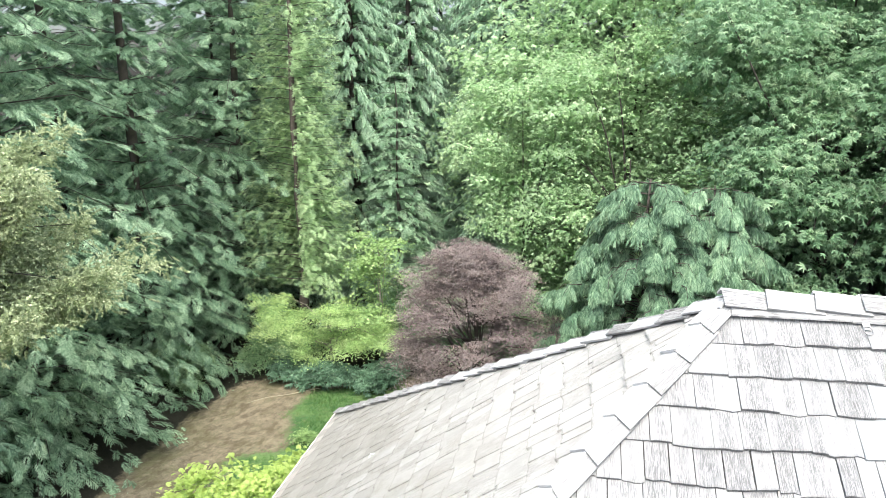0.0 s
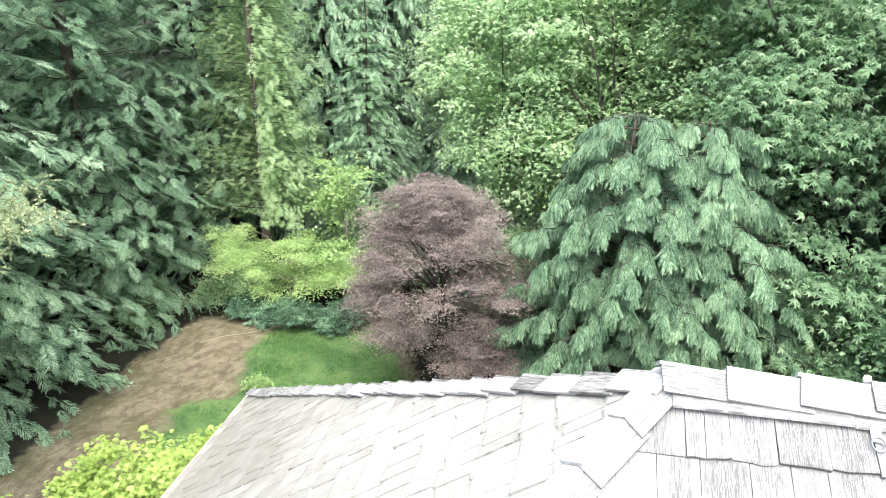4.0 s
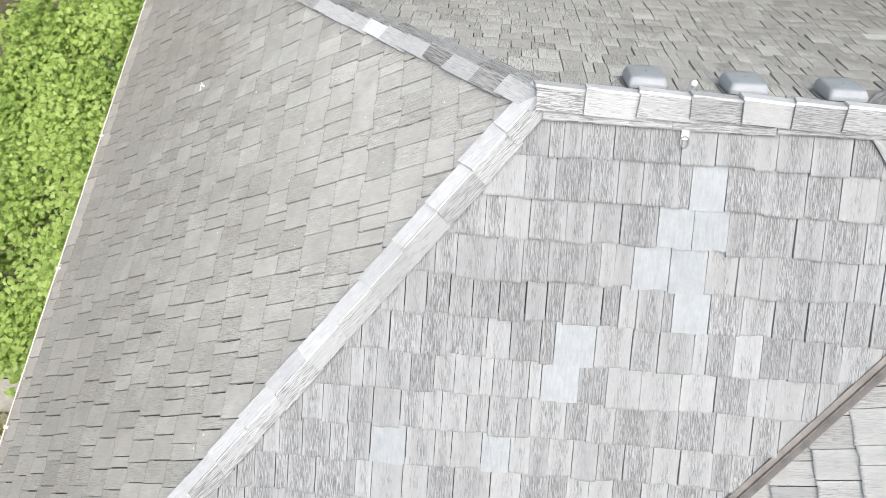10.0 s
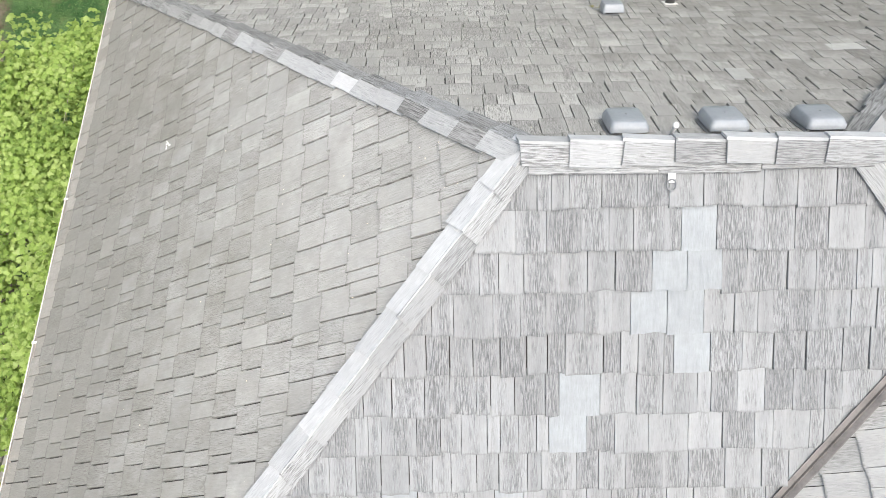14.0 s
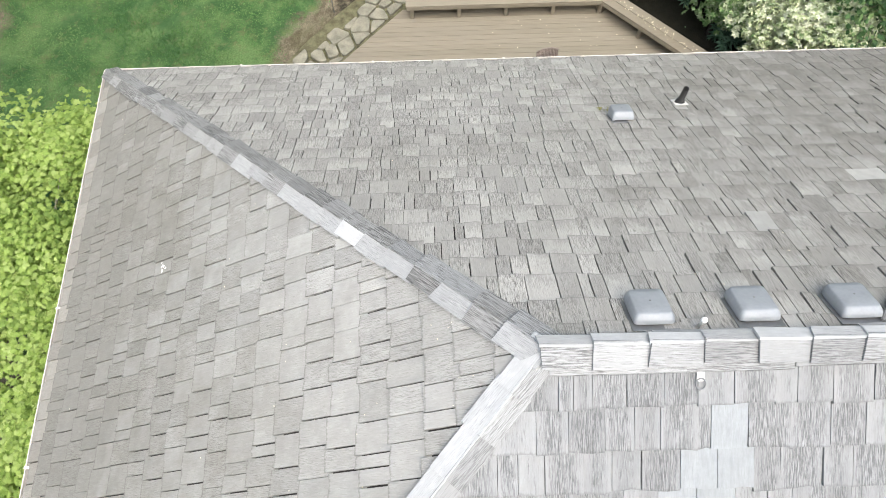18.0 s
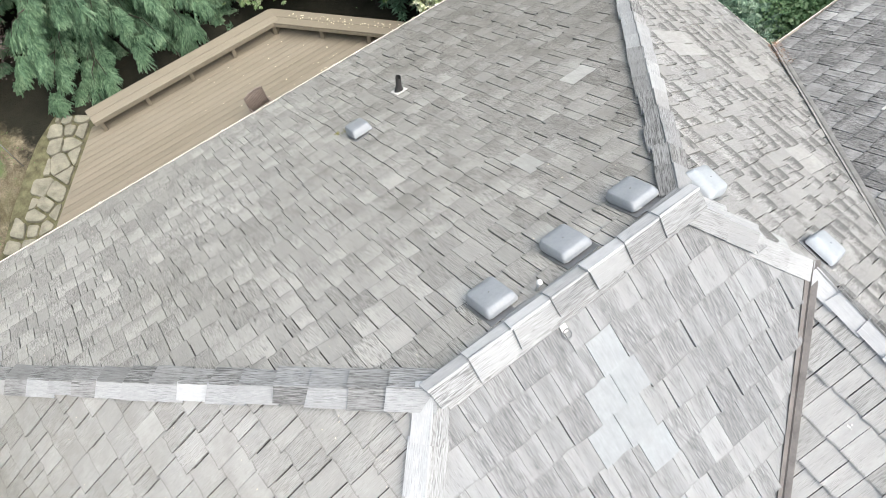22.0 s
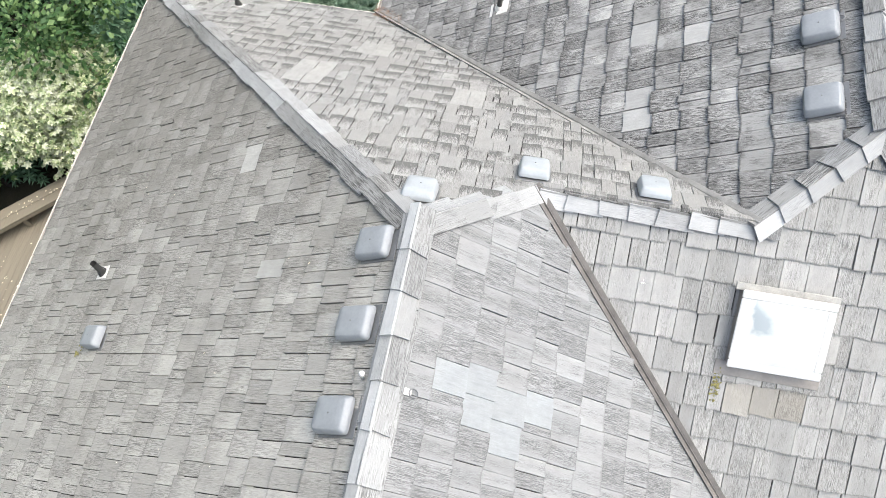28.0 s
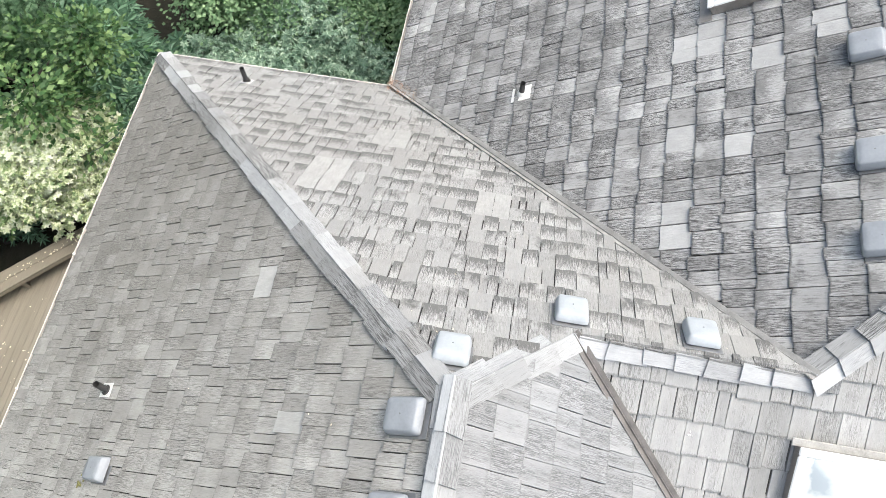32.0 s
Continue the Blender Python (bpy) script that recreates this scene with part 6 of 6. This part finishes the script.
QUADS = [(0, 1, 5, 4), (1, 2, 6, 5), (2, 3, 7, 6), (3, 8, 10, 7), (9, 0, 4, 11)]
TRIS = [(0, 9, 1), (1, 9, 8), (1, 8, 2), (2, 8, 3)]
SHAKE_FACES = np.array([t for q in QUADS for t in ((q[0], q[2], q[1]), (q[0], q[3], q[2]))] + [(a, c, b) for a, b, c in [(t[0], t[1], t[2]) for t in TRIS]])
def marked(me):
    """Stores where each corner lies on its shake: across its width, and along from butt to top."""
    k = len(me.vertices) // 12
    for key, val in (("across", (0, 1 / 3, 2 / 3, 1, 0, 1 / 3, 2 / 3, 1, 1, 0, 1, 0)), ("along", (0,) * 8 + (1,) * 4)):
        me.attributes.new(key, "FLOAT", "POINT").data.foreach_set("value", np.tile(np.array(val, np.float32), k))
    return me


NEAR = {"N": (1.3, 1.2), "S": (0.4, 0.9), "W": (-1.2, 0.3), "E": (3.6, 0.0), "T": (2.3, -2.4), "U": (4.8, -2.2)}


def unit_shakes(material, seed):
    """Ten shakes of unit width, to share; local x across, y up the slope."""
    made = []
    for i in range(10):
        rng = random.Random(seed + i)
        vs = shake_verts(lambda a, t, h: (a - 0.5, t * 0.36, h), rng)
        me = marked(quick_mesh("shake", vs, SHAKE_FACES))
        me.materials.append(material)
        made.append(me)
    return made


def clipped(poly, a, b, top, low):
    """The part of a slope's outline (u, s) that lies on one shake's rectangle."""
    for axis, limit, sign in ((0, a, 1), (0, b, -1), (1, top, 1), (1, low, -1)):
        out = []
        for p, q in zip(poly, poly[1:] + poly[:1]):
            dp, dq = sign * (p[axis] - limit), sign * (q[axis] - limit)
            if dp >= 0:
                out.append(p)
            if (dp > 0) != (dq > 0) and dp != dq:
                f = dp / (dp - dq)
                out.append((p[0] + (q[0] - p[0]) * f, p[1] + (q[1] - p[1]) * f))
        poly = out
        if len(poly) < 3:
            return []
    return poly


def area_of(poly):
    return abs(sum(p[0] * q[1] - q[0] * p[1] for p, q in zip(poly, poly[1:] + poly[:1]))) / 2 if poly else 0.0


def lay_shakes(key, seed):
    sl = SLOPES[key]
    rng = random.Random(seed)
    exp = PLAN_STEP / sl.c
    off = (PHASE[key] % PLAN_STEP) / sl.c
    first = math.floor((sl.smin - off) / exp)
    s = off + first * exp
    whole, cut = [], []
    basis = Matrix((sl.lat, -sl.fall, sl.nor)).transposed()
    flip = basis.determinant() < 0
    while s < sl.smax + exp:
        sb = min(s, sl.smax - 0.012)
        if s - exp > sl.smax - 0.02:
            break
        lo0, hi0 = sl.limits(sb)
        lo1, hi1 = sl.limits(sb - exp)
        lo, hi = min(lo0, lo1), max(hi0, hi1)
        if sb > sl.smin + 0.01:
            u = lo - rng.uniform(0, 0.15)
            row = sl.at(0.0, sb - exp / 2)
            along = 1 if abs(sl.fall.y) > abs(sl.fall.x) else 0
            spans = []
            for name, x0, x1, y0, y1 in PATCH:
                edge = ((x0, x1), (y0, y1))
                if name == key and edge[along][0] - 0.02 < row[along] < edge[along][1] + 0.02:
                    side = 1 - along
                    spans.append(tuple(sorted((q - sl.org[side]) * sl.lat[side] for q in edge[side])))
            spans.sort()
            while u < hi:
                w = rng.choice((0.10, 0.13, 0.16, 0.18, 0.20, 0.22, 0.24, 0.27)) * rng.uniform(0.92, 1.08) * NARROW.get(key, 1.0)
                fresh = False
                ahead = [q for q in spans if q[1] > u + 0.03]
                if ahead and u >= ahead[0][0] - 0.03:
                    fresh, left = True, ahead[0][1] - u
                    w = left / max(1, round(left / 0.235))
                elif ahead and u + w > ahead[0][0] - 0.06:
                    w = ahead[0][0] - u
                sj = sb + rng.uniform(-1, 0.7 if sb < sl.smax - 0.02 else 0.0) * JITTER.get(key, 0.014)
                gap = rng.uniform(0.001, 0.003) if rng.random() < SHUT.get(key, 0.5) else rng.uniform(0.0035, 0.0065 if key in "SN" else 0.0095)
                a, b = u + gap, u + w - gap
                top = sj - exp - 0.055
                shape = clipped(sl.us, a, b, top, sj)
                if abs(area_of(shape) - (b - a) * (sj - top)) < 1e-5:
                    whole.append((u + w / 2, sj, w - 2 * gap, fresh))
                elif area_of(shape) > 0.0004:
                    cut.append((shape, a, b, top, sj))
                u += w
        s += exp
    cx, cy = NEAR.get(key, (99, 99))
    whole.sort(key=lambda q: (sl.at(q[0], q[1]).x - cx) ** 2 + (sl.at(q[0], q[1]).y - cy) ** 2)
    count = 300 if key in NEAR else 0
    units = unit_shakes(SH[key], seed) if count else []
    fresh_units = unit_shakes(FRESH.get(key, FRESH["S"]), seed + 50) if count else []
    rot = Matrix((sl.lat * (-1 if flip else 1), -sl.fall, sl.nor)).transposed().to_4x4()
    verts, fverts = [], []
    for i, (u, sj, w, fresh) in enumerate(whole):
        if i < count:
            ob = new("shake", rng.choice(fresh_units if fresh else units))
            ob.parent = SLAB[key]
            ob.matrix_basis = Matrix.Translation(sl.at(u, sj)) @ rot @ Matrix.Diagonal((w, (exp + 0.055) / 0.36, 1, 1))
        else:
            vs = shake_verts(lambda a, t, h: sl.at(u + (a - 0.5) * w * (-1 if flip else 1), sj - t * (exp + 0.055), h), rng)
            (fverts if fresh else verts).extend(vs)
    cv, cf, cu, ct = [], [], [], []
    for shape, a, b, top, sj in cut:
        th, n, k = 0.025 * rng.uniform(0.7, 1.4) + 0.008, len(shape), len(cv)
        for low in (False, True):
            for pu, ps in shape:
                t = (sj - ps) / (sj - top)
                cv.append(tuple(sl.at(pu, ps, -0.005 if low else th + (0.012 - th) * t)))
                cu.append((pu - a) / (b - a))
                ct.append(t)
        cf += [(k, k + i, k + i + 1) for i in range(1, n - 1)]
        for i in range(n):
            j = (i + 1) % n
            cf += [(k + i, k + n + i, k + n + j), (k + i, k + n + j, k + j)]
    if cv:
        me = quick_mesh("cut_shake_cover", cv, cf)
        for name, val in (("across", cu), ("along", ct)):
            me.attributes.new(name, "FLOAT", "POINT").data.foreach_set("value", np.array(val, np.float32))
        tagged(part("cut_shake_cover", me, SH[key], SLAB[key]), "", "", "", "stuff")
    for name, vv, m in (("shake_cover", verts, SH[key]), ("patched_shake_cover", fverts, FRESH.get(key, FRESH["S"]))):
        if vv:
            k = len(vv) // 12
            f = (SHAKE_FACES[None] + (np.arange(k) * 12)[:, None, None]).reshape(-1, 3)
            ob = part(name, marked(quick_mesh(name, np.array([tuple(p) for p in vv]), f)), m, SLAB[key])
            tagged(ob, "", "", "", "stuff")


for i, key in enumerate(SLOPES):
    lay_shakes(key, 400 + 60 * i)


def needle_drift():
    """Brown needles gathered in the foot of the east valley."""
    rng = np.random.default_rng(77)
    n = 260
    a, b = np.array(P4), np.array(V_IN)
    t = 1 - np.abs(rng.normal(0, 0.05, n))
    p = a + (b - a) * np.clip(t, 0, 1)[:, None] + np.stack([rng.normal(0, 0.06, n), rng.normal(0, 0.06, n), rng.uniform(0.06, 0.09, n)], 1)
    ang, l = rng.uniform(0, 6.28, n), rng.uniform(0.02, 0.05, n)
    d = np.stack([np.cos(ang) * l, np.sin(ang) * l, rng.normal(0, 0.008, n)], 1)
    w = np.stack([-np.sin(ang) * 0.006, np.cos(ang) * 0.006, np.zeros(n)], 1)
    v = np.stack([p - d - w, p - d + w, p + d], 1).reshape(-1, 3)
    ob = part("needle_litter", quick_mesh("needle_litter", v, np.arange(3 * n).reshape(-1, 3)), M_NEEDLES)
    tagged(ob, "brown needle litter gathered in the roof valley", "needles", "", "stuff")


needle_drift()
